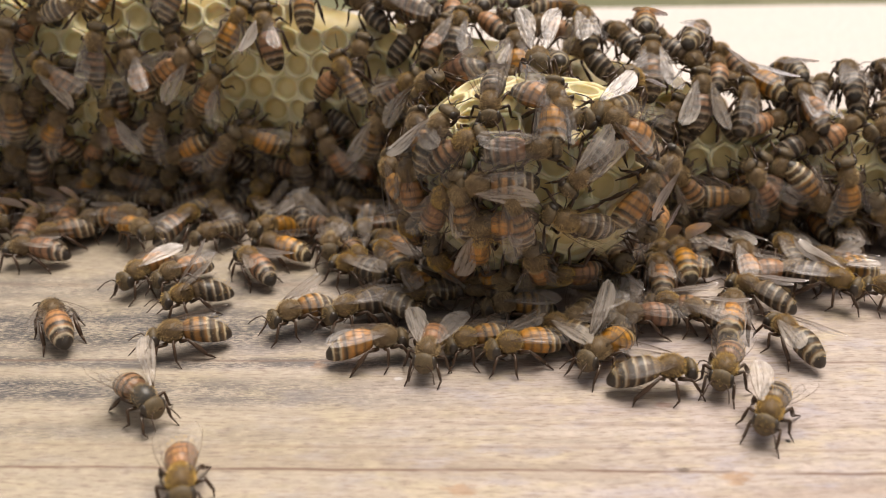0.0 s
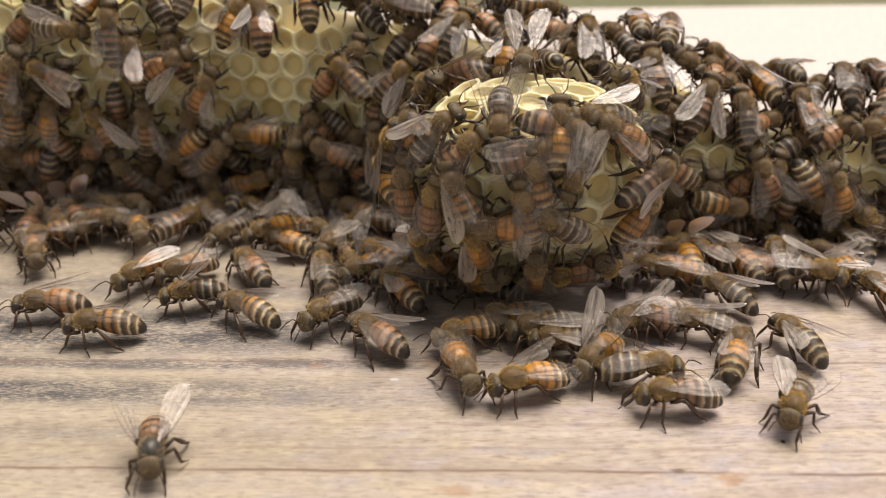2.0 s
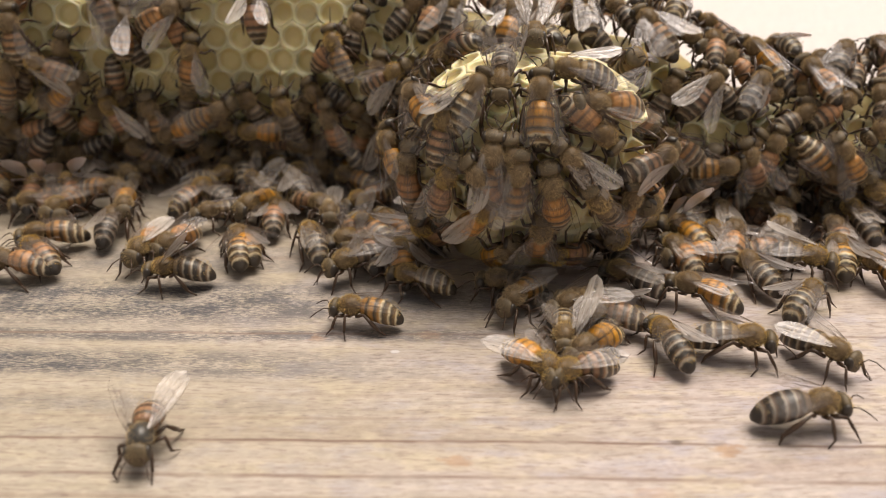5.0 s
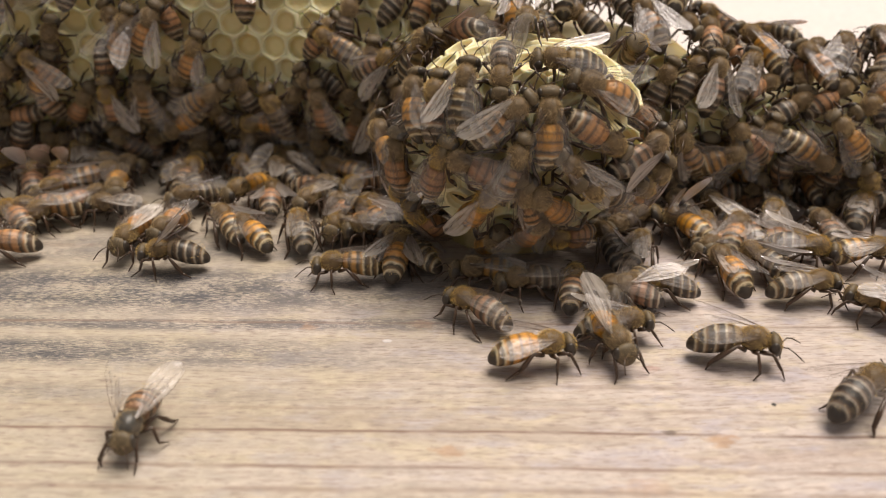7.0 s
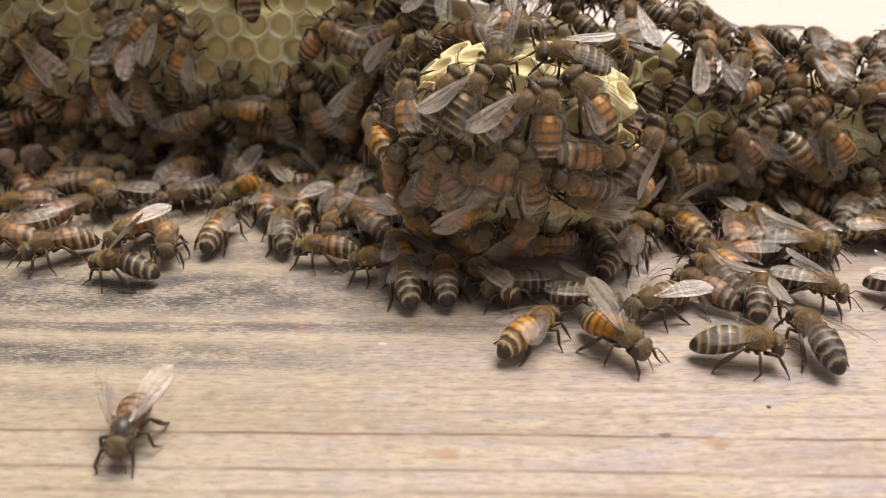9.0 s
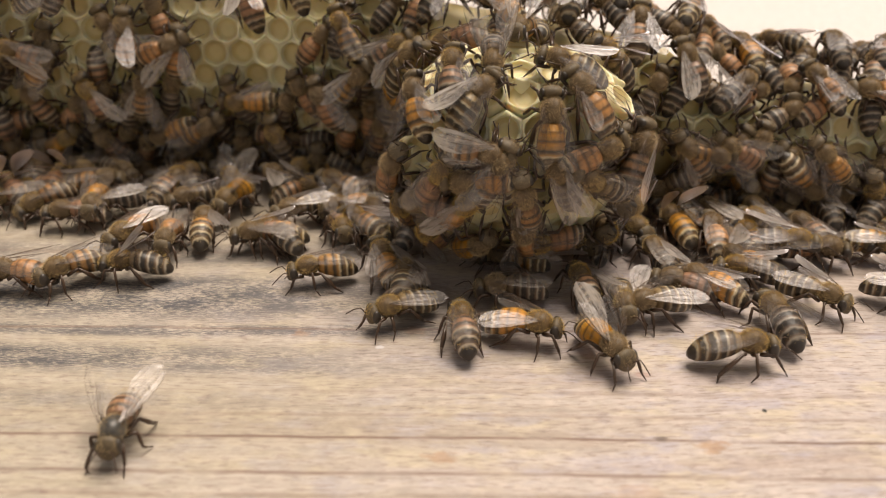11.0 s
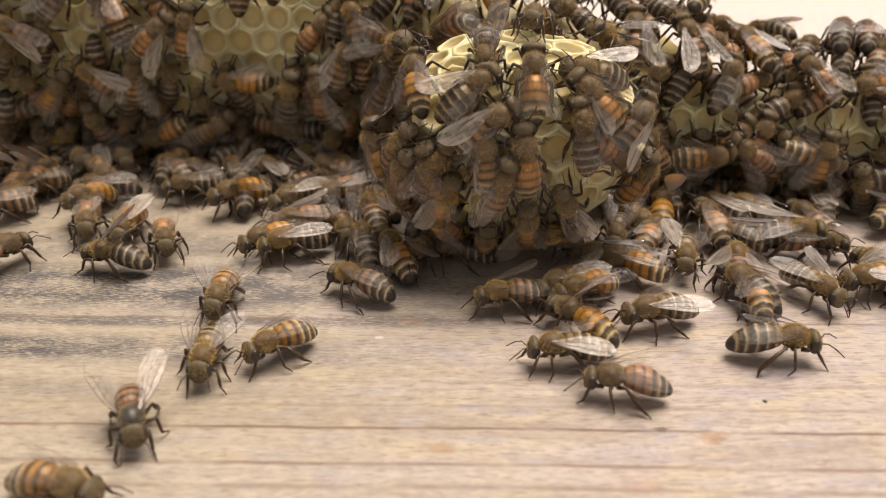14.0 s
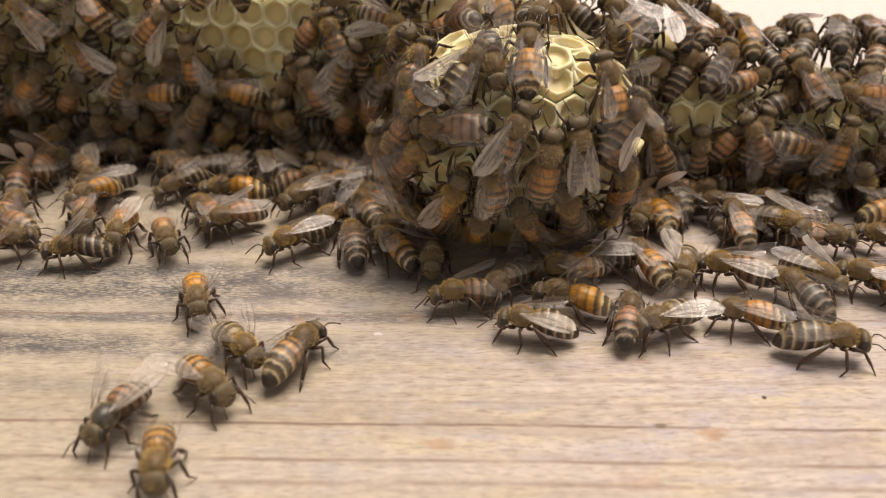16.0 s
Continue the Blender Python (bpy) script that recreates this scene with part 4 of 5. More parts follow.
    crawling("l15", [(0, -17.1, 134.4, 154), (0.6, -20.9, 132.4, 99), (1, -22.4, 133.6, 78), (1.5, -21.5, 135.0, 95), (2, -23.0, 133.6, 105), (3, -24.9, 133.6, 107), (3.5, -25.2, 134.6, 105), (4, -25.0, 134.6, 113), (6.5, -26.0, 136.3, 105), (7.5, -26.5, 134.0, 106), (9, -28.6, 136.7, 101), (11.5, -28.8, 134.9, 158), (12.5, -21.9, 131.2, 200), (13.5, -24.4, 130.4, 200), (14.5, -24.9, 129.4, 206), (16, -24.0, 129.9, 217)])
    crawling("l11", [(0, -15.9, 121.7, -150), (0.6, -19.8, 121.6, -148), (1, -19.5, 118.6, -132), (1.5, -18.7, 119.5, -143), (2, -20.0, 121.3, -132), (3, -19.6, 124.6, -118), (3.5, -18.8, 123.5, -86), (4, -18.9, 123.4, -108), (6.5, -11.5, 137.9, -165), (7.5, -13.3, 135.6, -153), (9, -12.2, 140.0, -164), (11.5, -13.1, 139.8, -208), (12.5, -15.0, 143.3, -236), (13.5, -12.3, 127.6, -256), (14.5, -13.1, 130.2, -255), (16, -4.6, 133.0, -189)])
    crawling("r3", [(0, 3.7, 112.1, -158), (1, 5.3, 109.7, -127), (1.5, 4.6, 112.4, -148), (2, 2.5, 114.5, -158), (3, 2.1, 111.4, -190), (3.5, -0.0, 110.5, -186), (3.9, -3.6, 110.4, -188), (4.2, -9.4, 109.5, -193), (6.5, -15.6, 122.7, -176), (7.5, -17.5, 123.7, -175), (9, -19.7, 129.8, -181), (11.5, -19.3, 121.8, -149), (11.9, -18.2, 119.6, -99), (12.2, -17.6, 118.4, -91), (12.5, -16.2, 116.6, -74), (12.8, -15.0, 109.6, -84), (13, -13.8, 107.0, -86), (13.2, -15.1, 104.7, -143), (13.4, -18.5, 103.8, -157), (13.5, -20.1, 104.9, -158), (13.8, -21.8, 103.4, -157), (14, -22.7, 101.3, -139), (14.5, -27.4, 96.4, -133), (15, -31.9, 90.5, -122), (15.5, -33.2, 84.2, -125), (16, -33.6, 77.4, -78)])
    crawling("y1", [(0, -4.6, 126.2, -155), (2, -4.1, 130.4, -167), (4, -5.7, 121.9, -183), (6.5, -4.2, 124.4, -212), (7.5, -8.0, 128.7, -215), (9, -9.5, 125.4, -176), (11.3, -5.2, 111.2, -154), (11.6, -9.5, 110.4, -168), (11.9, -13.0, 110.0, -168), (12.2, -16.5, 108.0, -172), (12.5, -21.5, 106.0, -169), (12.8, -26.3, 102.7, -171), (13, -31.5, 99.4, -166), (13.2, -34.0, 98.2, -165), (13.5, -32.1, 99.1, -151), (13.6, -31.9, 98.1, -134), (13.8, -30.8, 98.9, -104), (14, -32.9, 98.9, -89), (14.5, -32.7, 100.7, -101), (15, -32.7, 99.0, -123), (15.5, -30.8, 99.6, -71), (16, -28.8, 99.8, -49)])
    crawling("r7", [(0, 40.4, 105.5, -116), (1, 38.3, 101.6, -113), (1.5, 36.1, 96.9, -135), (2, 32.2, 97.7, -179), (2.4, 28.1, 96.2, -181), (2.7, 26.8, 95.3, -155), (3, 25.4, 93.4, -114), (3.3, 26.3, 93.2, -101), (3.5, 25.3, 95.9, -102), (4, 24.0, 93.4, -92), (4.2, 23.5, 90.3, -100), (5.2, 17.4, 99.7, -166), (6.5, 13.4, 108.6, -196), (6.9, 5.9, 109.9, -215), (7.2, 4.7, 110.9, -216), (7.5, 3.8, 113.9, -216), (7.8, 1.2, 117.9, -214), (8.1, -1.9, 119.3, -204), (8.4, -3.1, 119.4, -207), (8.7, -1.0, 119.6, -224), (9, 0.6, 119.8, -266), (9.2, 1.1, 119.9, -267), (11.3, 3.9, 105.9, -261), (11.6, 2.7, 108.0, -254), (11.9, 3.1, 106.5, -245), (12.2, 0.5, 108.7, -224), (12.5, -2.4, 110.5, -213), (13, -4.0, 111.3, -212), (13.5, -8.6, 114.2, -215), (14, -12.2, 116.8, -208), (14.2, -14.0, 118.5, -212), (14.5, -16.5, 119.7, -206), (14.8, -15.5, 119.1, -231), (15, -15.4, 119.1, -254), (15.3, -15.1, 122.4, -265), (16, -14.3, 128.5, -259)])
    crawling("v1", [(0, -11.3, 122.6, 162), (2, -8.0, 130.4, 171), (4, -11.8, 131.5, 173), (6.5, -7.3, 131.7, 150), (9, -5.9, 119.3, 102), (11.5, -5.4, 120.4, 88), (12, -3.7, 124.0, 138), (12.5, -3.8, 122.6, 179), (13.5, -3.9, 130.6, 204), (14.5, -1.0, 124.9, 269), (16, -0.8, 124.5, 270)])
    crawling("q1", [(0, -11.1, 136.5, -123), (4, -17.3, 135.7, -152), (6.5, -16.0, 136.4, -174), (9, -16.4, 143.4, -163), (12.5, -17.1, 148.6, -153), (13.5, -18.0, 149.6, -131), (14.5, -18.8, 150.2, -136), (16, -19.6, 150.7, -136)])
    crawling("r1", [(0, -14.0, 110.7, 12), (0.3, -10.0, 111.4, 4), (0.8, -1.5, 110.6, -34), (1.5, 4.0, 110.8, -66), (2, 1.1, 105.3, -74), (2.4, 2.3, 97.8, -87), (2.7, 1.7, 96.7, -74), (3, 6.3, 91.1, -28), (3.3, 11.2, 86.6, -25), (3.5, 16.9, 84.1, -23), (3.6, 19.4, 81.8, -25), (3.9, 23.7, 79.1, -50), (4.2, 21.7, 76.3, -62), (5, 22.6, 63.3, -84), (16, 24.9, 57.7, -104)])
    crawling("r30", [(0, 9.3, 66.1, 59), (2.3, 10.6, 70.2, 39), (3, 17.6, 83.1, 7), (3.3, 22.2, 80.4, 4), (3.5, 29.9, 80.3, 5), (3.6, 32.6, 81.4, 14), (3.9, 43.8, 85.8, 30), (4, 45.0, 88.3, 37), (4.2, 47.2, 87.5, 18), (6.3, 44.3, 91.1, -14), (6.5, 53.5, 90.9, -21), (6.6, 54.1, 90.1, -14), (6.9, 55.2, 89.9, 24), (7.2, 55.9, 90.4, 64), (7.5, 56.4, 91.0, 81), (7.8, 56.5, 92.8, 91), (8.1, 56.3, 93.4, 96), (8.4, 56.2, 94.3, 92), (8.7, 56.0, 98.3, 77), (9, 55.4, 102.7, 101), (9.2, 54.1, 101.1, 104), (11.5, 52.6, 109.8, 93), (12.5, 51.8, 107.2, 85), (13.5, 48.8, 114.3, 118), (14.5, 51.8, 114.9, 114), (16, 57.4, 112.1, 113)])
    crawling("r31", [(0, 40.8, 118.3, 151), (2.5, 40.6, 115.5, 162), (3.5, 47.5, 110.1, 181), (3.7, 48.8, 106.6, 219), (3.9, 50.1, 103.0, 263), (4, 52.3, 102.7, 262), (4.2, 50.1, 100.6, 272), (6.5, 68.2, 111.0, 338), (7.5, 71.0, 113.6, 332), (9, 75.2, 117.9, 332), (16, 74.9, 115.1, 332)])
    crawling("l20", [(0, -33.1, 143.7, 159), (2, -32.1, 146.3, 158), (4, -40.7, 137.2, 134), (6.5, -32.2, 133.9, 110), (6.9, -34.6, 134.1, 132), (7.5, -35.2, 142.2, 122), (9, -28.1, 147.0, 119), (10.25, -29.2, 141.0, 158), (11.5, -30.3, 134.9, 191), (12.5, -34.9, 143.2, 192), (13.5, -27.2, 139.1, 212), (14.2, -30.7, 127.7, 214), (14.5, -33.8, 123.0, 205), (14.8, -37.5, 122.4, 205), (15, -39.2, 122.4, 207), (15.3, -40.8, 119.5, 236), (15.5, -41.2, 116.4, 257), (15.7, -40.6, 113.6, 266), (16, -37.5, 112.5, 287)])
    crawling("r2", [(0, -3.9, 110.6, -100), (0.6, -2.6, 108.7, -105), (1, -5.2, 107.5, -137), (1.5, -5.6, 108.7, -206), (2, -11.7, 113.4, -219), (3, -12.2, 113.9, -233), (3.5, -11.9, 114.7, -255), (4, -13.7, 122.7, -260), (6.5, -16.1, 137.2, -237), (7.5, -21.4, 145.7, -253), (9, -19.8, 145.2, -243), (10.25, -26.1, 140.1, -196), (11.5, -32.7, 134.9, -157), (12.5, -28.3, 141.6, -148), (13.5, -23.9, 138.3, -155), (14.5, -26.0, 138.0, -159), (16, -36.6, 137.6, -145)])
    crawling("r4", [(0, 10.7, 110.4, -162), (1, 11.2, 105.7, -106), (1.5, 11.2, 105.4, -131), (1.8, 11.5, 101.5, -141), (2, 11.3, 101.4, -162), (2.4, 9.8, 98.7, -111), (2.7, 9.9, 97.5, -91), (3, 12.1, 98.7, -71), (3.3, 12.2, 98.0, -67), (3.5, 12.3, 98.7, -71), (4, 11.5, 97.8, -62), (4.2, 10.9, 99.2, -66), (6.5, 13.3, 99.4, -1), (6.9, 12.2, 99.2, 5), (7.2, 12.9, 101.7, 19), (7.5, 13.6, 103.1, 40), (8.1, 15.2, 106.9, 43), (9, 13.0, 104.8, 44), (9.2, 11.3, 103.4, 71), (10.35, 12.3, 105.7, 20), (11.5, 13.2, 108.1, -24), (11.9, 16.8, 108.3, -20), (12.2, 18.4, 109.7, -20), (12.5, 15.9, 109.4, -31), (13.5, 25.6, 112.5, -102), (14.5, 22.2, 118.1, -178), (16, 22.0, 119.9, -167)])
    crawling("r5", [(0, 23.3, 109.5, -134), (1, 21.9, 107.2, -131), (1.5, 22.8, 109.1, -131), (2, 22.4, 107.8, -127), (3, 23.3, 106.6, -132), (3.5, 22.7, 104.2, -132), (4, 20.3, 104.0, -149), (6.5, 23.5, 102.5, -89), (6.9, 23.9, 104.1, -76), (7.2, 24.3, 101.6, -65), (7.5, 24.8, 103.2, -52), (8.1, 24.4, 101.9, -52), (9, 25.6, 104.3, -53), (9.2, 24.3, 101.8, -52), (11.5, 24.4, 104.8, -76), (11.9, 24.6, 106.6, -94), (12.5, 23.1, 107.6, -150), (12.8, 21.9, 104.4, -179), (13, 21.4, 104.2, -182), (13.5, 22.4, 105.0, -193), (13.8, 22.4, 106.1, -208), (14, 21.8, 105.8, -225), (14.2, 20.2, 105.6, -233), (14.5, 21.6, 107.1, -235), (14.8, 18.6, 109.6, -228), (15, 20.8, 109.6, -226), (15.3, 21.1, 112.5, -192), (15.7, 21.0, 112.5, -190), (16, 21.4, 110.8, -195)])
    crawling("r6", [(0, 28.5, 102.7, 3), (1, 26.8, 102.8, 4), (1.5, 28.7, 103.8, 3), (2, 27.5, 103.9, -3), (3, 31.2, 104.3, -10), (3.5, 33.7, 104.1, -11), (4, 40.3, 105.4, -13), (6.5, 41.8, 102.0, -11), (7.5, 41.8, 101.0, -11), (9, 43.1, 101.7, -10), (11.5, 43.1, 101.6, 2), (12.5, 42.5, 101.7, 5), (13.5, 46.5, 101.8, 6), (13.8, 47.5, 101.1, 0), (14, 48.7, 100.9, -6), (14.2, 53.7, 100.7, -20), (14.5, 56.5, 101.8, -17), (15.3, 56.9, 99.0, -10), (16, 55.6, 100.4, -10)])
    crawling("r8", [(0, 43.8, 95.3, -120), (0.6, 43.6, 99.3, -143), (1, 43.8, 100.6, -202), (1.2, 46.3, 101.0, -221), (1.5, 44.6, 100.1, -180), (1.8, 50.1, 101.1, -107), (2, 48.1, 96.6, -119), (2.4, 43.1, 87.7, -121), (2.7, 39.2, 82.0, -169), (3, 32.6, 84.6, -203), (3.3, 33.3, 85.3, -218), (3.5, 32.6, 87.9, -242), (3.6, 34.2, 90.7, -236), (4, 31.4, 94.8, -260), (4.2, 31.0, 96.1, -260), (6.5, 36.3, 116.5, -205), (7.5, 34.1, 117.2, -177), (9, 45.9, 120.6, -242), (11.5, 53.3, 126.0, -189), (12.5, 54.5, 135.2, -188), (13.5, 52.7, 132.2, -177), (14, 52.7, 132.6, -212), (14.5, 52.8, 132.8, -253), (16, 54.7, 136.3, -319)])
    crawling("r9", [(0, 52.6, 111.5, 113), (1, 52.4, 110.3, 113), (1.5, 54.0, 111.7, 112), (2, 53.9, 111.5, 110), (3, 54.5, 112.1, 102), (3.5, 55.2, 111.6, 75), (4, 55.1, 112.9, 78), (4.2, 53.3, 112.7, 75), (5.3, 57.0, 116.1, 38), (6.5, 57.2, 116.5, 4), (7.5, 58.1, 117.3, 7), (9, 59.7, 117.9, -35), (11.5, 60.7, 116.6, -47), (12.5, 60.0, 118.0, -57), (13.5, 60.3, 116.8, -57), (14.5, 60.0, 116.7, -66), (16, 61.3, 119.0, -57)])
    crawling("r10", [(0, 51.7, 125.3, 139), (1, 47.3, 127.2, 125), (2, 46.8, 125.9, 128), (3, 45.7, 119.8, 117), (3.5, 48.1, 121.1, 117), (4, 50.6, 123.4, 106), (6.5, 52.5, 124.4, 126), (7.5, 54.1, 123.9, 131), (9, 50.7, 114.8, 72), (10.25, 52.0, 124.3, 114), (11.5, 53.3, 133.5, 150), (12, 44.0, 126.3, 214), (12.5, 45.1, 131.3, 248), (13.5, 43.8, 127.7, 247), (14.5, 41.3, 126.2, 266), (16, 41.1, 121.6, 254)])
    crawling("r11", [(0, 56.4, 132.2, -10), (1, 54.6, 133.0, -12), (2, 56.2, 133.9, -9), (3, 57.7, 133.3, -10), (4, 55.3, 131.4, 2), (6.5, 59.2, 131.7, -8), (7.5, 59.1, 130.4, -8), (9, 63.1, 131.3, -12), (11.5, 65.9, 130.5, -12), (12.5, 64.8, 129.9, -12), (13.5, 63.7, 129.2, -7), (14.5, 66.2, 130.6, -18), (16, 66.3, 130.1, -12)])
    crawling("r12", [(0, 69.2, 133.0, -168), (1, 66.8, 132.8, -183), (2, 68.3, 133.0, -173), (3, 67.3, 130.9, -172), (4, 67.4, 132.7, -236), (5.25, 67.7, 128.0, -290), (6.5, 68.1, 123.1, -344), (7.5, 75.0, 132.8, -364), (9, 77.9, 135.9, -375), (11.5, 77.8, 132.0, -386), (12.5, 76.4, 134.4, -407), (13, 75.0, 129.7, -446), (13.5, 73.7, 124.9, -493), (14.5, 70.2, 114.3, -546), (16, 71.0, 116.4, -567)])
    crawling("r25", [(0, 44.5, 118.2, 71), (1, 40.8, 107.6, 71), (1.8, 42.7, 107.8, 66), (2, 42.9, 107.6, 67), (2.4, 43.3, 110.9, 66), (3, 45.7, 121.1, 107), (4, 37.5, 117.4, 155), (6.5, 47.4, 119.1, 115), (7.5, 46.2, 123.9, 99), (9, 47.1, 124.7, 113), (11.5, 42.4, 117.9, 151), (13.5, 32.0, 122.1, 172), (14.5, 32.6, 121.9, 134), (16, 34.8, 121.6, 111)])
    crawling("r14", [(0, 37.3, 120.9, 164), (1, 34.3, 114.1, 187), (2, 34.6, 119.2, 209), (3, 34.5, 113.6, 198), (4, 31.0, 110.1, 177), (6.5, 19.8, 115.2, 117), (7.5, 22.6, 118.4, 51), (9, 30.2, 126.8, 52), (11.5, 22.4, 117.8, 125), (12.5, 19.0, 119.2, 189), (13.5, 10.9, 113.0, 186), (14.5, 12.6, 114.1, 195), (15.3, 7.8, 112.5, 184), (16, 5.0, 112.6, 190)])
    crawling("r15", [(0, 27.5, 121.1, -109), (1, 27.8, 119.2, -109), (2, 30.2, 118.0, -149), (3, 32.9, 122.7, -182), (4, 28.2, 120.2, -186), (5.25, 31.2, 123.0, -229), (6.5, 34.2, 125.8, -280), (7.5, 31.5, 129.6, -299), (9, 33.1, 130.5, -293), (11.5, 38.7, 126.0, -229), (12, 36.7, 123.2, -188), (12.5, 34.6, 120.6, -147), (13.5, 33.6, 126.2, -188), (14.5, 24.3, 123.3, -179), (16, 28.0, 122.9, -170)])
    crawling("r16", [(0, 6.0, 126.0, 171), (1, 7.4, 126.3, 177), (2, 7.1, 127.1, 171), (3, 7.3, 125.7, 172), (4, 7.2, 123.1, 165), (6.5, 15.0, 118.4, 185), (7.5, 12.9, 118.4, 197), (9, 12.7, 118.0, 197), (11.5, 11.3, 117.8, 175), (12.5, 5.2, 123.2, 166), (13.5, 3.8, 127.6, 167), (16, 11.3, 116.2, 229)])
    crawling("r18", [(0, 35.8, 131.5, 85), (1, 38.4, 132.6, 133), (2, 37.8, 134.2, 177), (3, 41.1, 136.7, 165), (4, 39.6, 130.0, 142), (6.5, 43.9, 130.2, 72), (7.5, 47.0, 138.2, 77), (9, 43.9, 138.3, 102), (11.5, 48.6, 138.3, 158), (12.5, 38.5, 132.1, 166), (13, 37.7, 132.0, 128), (13.5, 37.0, 132.1, 79), (14.5, 38.8, 132.8, 60), (16, 42.1, 137.8, 73)])
    crawling("r27", [(0, 10.6, 121.4, -173), (1, 9.1, 119.5, -184), (2, 9.8, 118.2, -173), (3, 14.6, 117.5, -196), (3.5, 14.3, 116.3, -155), (4, 13.6, 115.1, -110), (6.5, 7.9, 121.6, -172), (7.5, 6.8, 119.7, -195), (9, 8.3, 119.3, -227), (11.5, 13.5, 128.2, -183), (12.5, 7.9, 127.5, -192), (13.5, 18.5, 115.5, -144), (14.5, 21.6, 119.2, -167), (16, 19.4, 121.6, -222)])
    crawling("r22", [(0, 20.6, 118.5, -125), (1, 20.0, 118.0, -125), (2, 14.8, 115.6, -164), (3, 25.1, 122.7, -190), (4, 20.1, 112.6, -184), (6.5, 27.0, 117.7, -120), (7.5, 33.2, 115.9, -156), (9, 34.6, 113.5, -147), (11.5, 34.9, 113.5, -167), (12.5, 36.5, 109.4, -110), (13.5, 34.0, 108.3, -155), (14.5, 34.6, 109.4, -166), (16, 34.7, 105.7, -151)])
    crawling("r23", [(0, 30.8, 118.4, -171), (1, 32.4, 117.8, -161), (3, 29.1, 117.3, -204), (4, 24.1, 112.6, -203), (6.5, 21.4, 116.4, -201), (7.5, 38.6, 113.5, -191), (9, 42.8, 116.7, -221), (11.5, 40.6, 119.2, -186), (12.5, 44.8, 114.2, -133), (13, 36.2, 105.9, -134), (13.4, 34.5, 98.9, -141), (13.5, 34.8, 97.2, -148), (13.8, 30.5, 93.6, -173), (14, 26.1, 91.9, -186), (14.2, 24.9, 93.2, -196), (14.5, 21.2, 93.9, -210), (14.8, 21.4, 96.6, -251), (15, 21.4, 93.6, -276), (15.3, 23.5, 96.0, -290), (15.5, 24.4, 99.1, -292), (15.7, 26.5, 103.7, -291), (16, 28.7, 105.7, -285)])
    crawling("r21", [(0, 18.1, 113.5, 148), (1, 17.5, 113.1, 160), (3, 18.6, 110.1, 183), (4, 15.9, 110.3, 195), (4.83, 16.7, 108.0, 252), (5.67, 17.6, 105.8, 312), (6.5, 18.4, 103.6, 363), (7.5, 31.2, 109.9, 368), (9, 22.6, 114.1, 338), (11.5, 30.2, 115.3, 265), (12.2, 29.5, 104.9, 268), (12.5, 30.5, 100.6, 282), (12.8, 31.6, 99.5, 287), (13, 30.9, 96.3, 249), (13.2, 27.9, 96.1, 245), (13.4, 26.1, 94.5, 231), (13.5, 24.1, 92.9, 218), (13.6, 22.4, 95.2, 207), (14, 19.0, 99.3, 182), (14.5, 14.4, 102.2, 168), (15, 12.5, 106.1, 162), (15.3, 11.4, 106.1, 171), (16, 15.2, 104.5, 170)])
    crawling("r29", [(0, 75.0, 125.0, 153), (1, 73.2, 125.3, 154), (2, 73.1, 125.5, 115), (3, 74.3, 126.4, 65), (4, 76.4, 131.9, 90), (6.5, 67.8, 110.4, 146), (7.5, 70.5, 113.6, 141), (9, 82.8, 138.4, 174), (12.5, 78.2, 123.4, 163), (14.5, 73.7, 120.7, 119), (16, 79.0, 128.7, 143)])
    crawling("l3", [(0, -79.9, 143.4, 179), (1, -82.9, 150.0, 241), (2, -79.5, 143.6, 295), (3, -81.6, 149.8, 241), (4, -86.7, 152.0, 225), (4.83, -80.3, 150.1, 292), (5.67, -73.8, 148.3, 355), (6.5, -67.3, 146.4, 402), (7.5, -71.3, 147.3, 398), (9, -69.9, 143.4, 398), (9.83, -69.4, 143.9, 460), (10.67, -68.7, 144.3, 525), (11.5, -68.2, 144.8, 572), (12.5, -68.1, 141.5, 583), (13.5, -64.0, 138.9, 645), (14.5, -64.0, 138.6, 646), (16, -64.2, 138.4, 650)])
    crawling("l18", [(0, -71.7, 156.9, -149), (1, -71.9, 154.5, -133), (2, -71.3, 153.5, -138), (3, -71.4, 154.4, -149), (3.33, -69.7, 150.1, -192), (3.67, -68.0, 145.9, -251), (4, -66.4, 141.7, -312), (5.25, -64.6, 142.3, -249), (6.5, -62.9, 143.0, -191), (9, -60.1, 150.6, -182), (11.5, -63.8, 148.5, -140), (13.5, -64.4, 150.3, -181), (14.5, -64.9, 151.8, -160), (16, -65.1, 151.5, -150)])
    crawling("l17", [(0, -82.9, 158.5, -136), (1, -78.9, 154.7, -115), (2, -79.9, 155.6, -65), (2.5, -75.1, 147.2, -122), (3, -70.2, 138.2, -162), (4, -83.2, 153.8, -146), (6.5, -77.1, 146.5, -167), (9, -75.8, 136.7, -134), (11.5, -84.2, 152.1, -146), (12.5, -83.3, 146.6, -135), (14.5, -81.1, 142.7, -156), (15.25, -79.5, 140.8, -203), (16, -78.0, 139.2, -272)])
    crawling("n1", [(0, 47.5, 142.1, 153), (4, 48.1, 136.0, 130), (9, 55.9, 133.9, 96), (12, 54.9, 130.4, 86), (14, 49.5, 121.3, 77), (15, 48.6, 119.4, 127), (16, 49.0, 119.2, 162)])
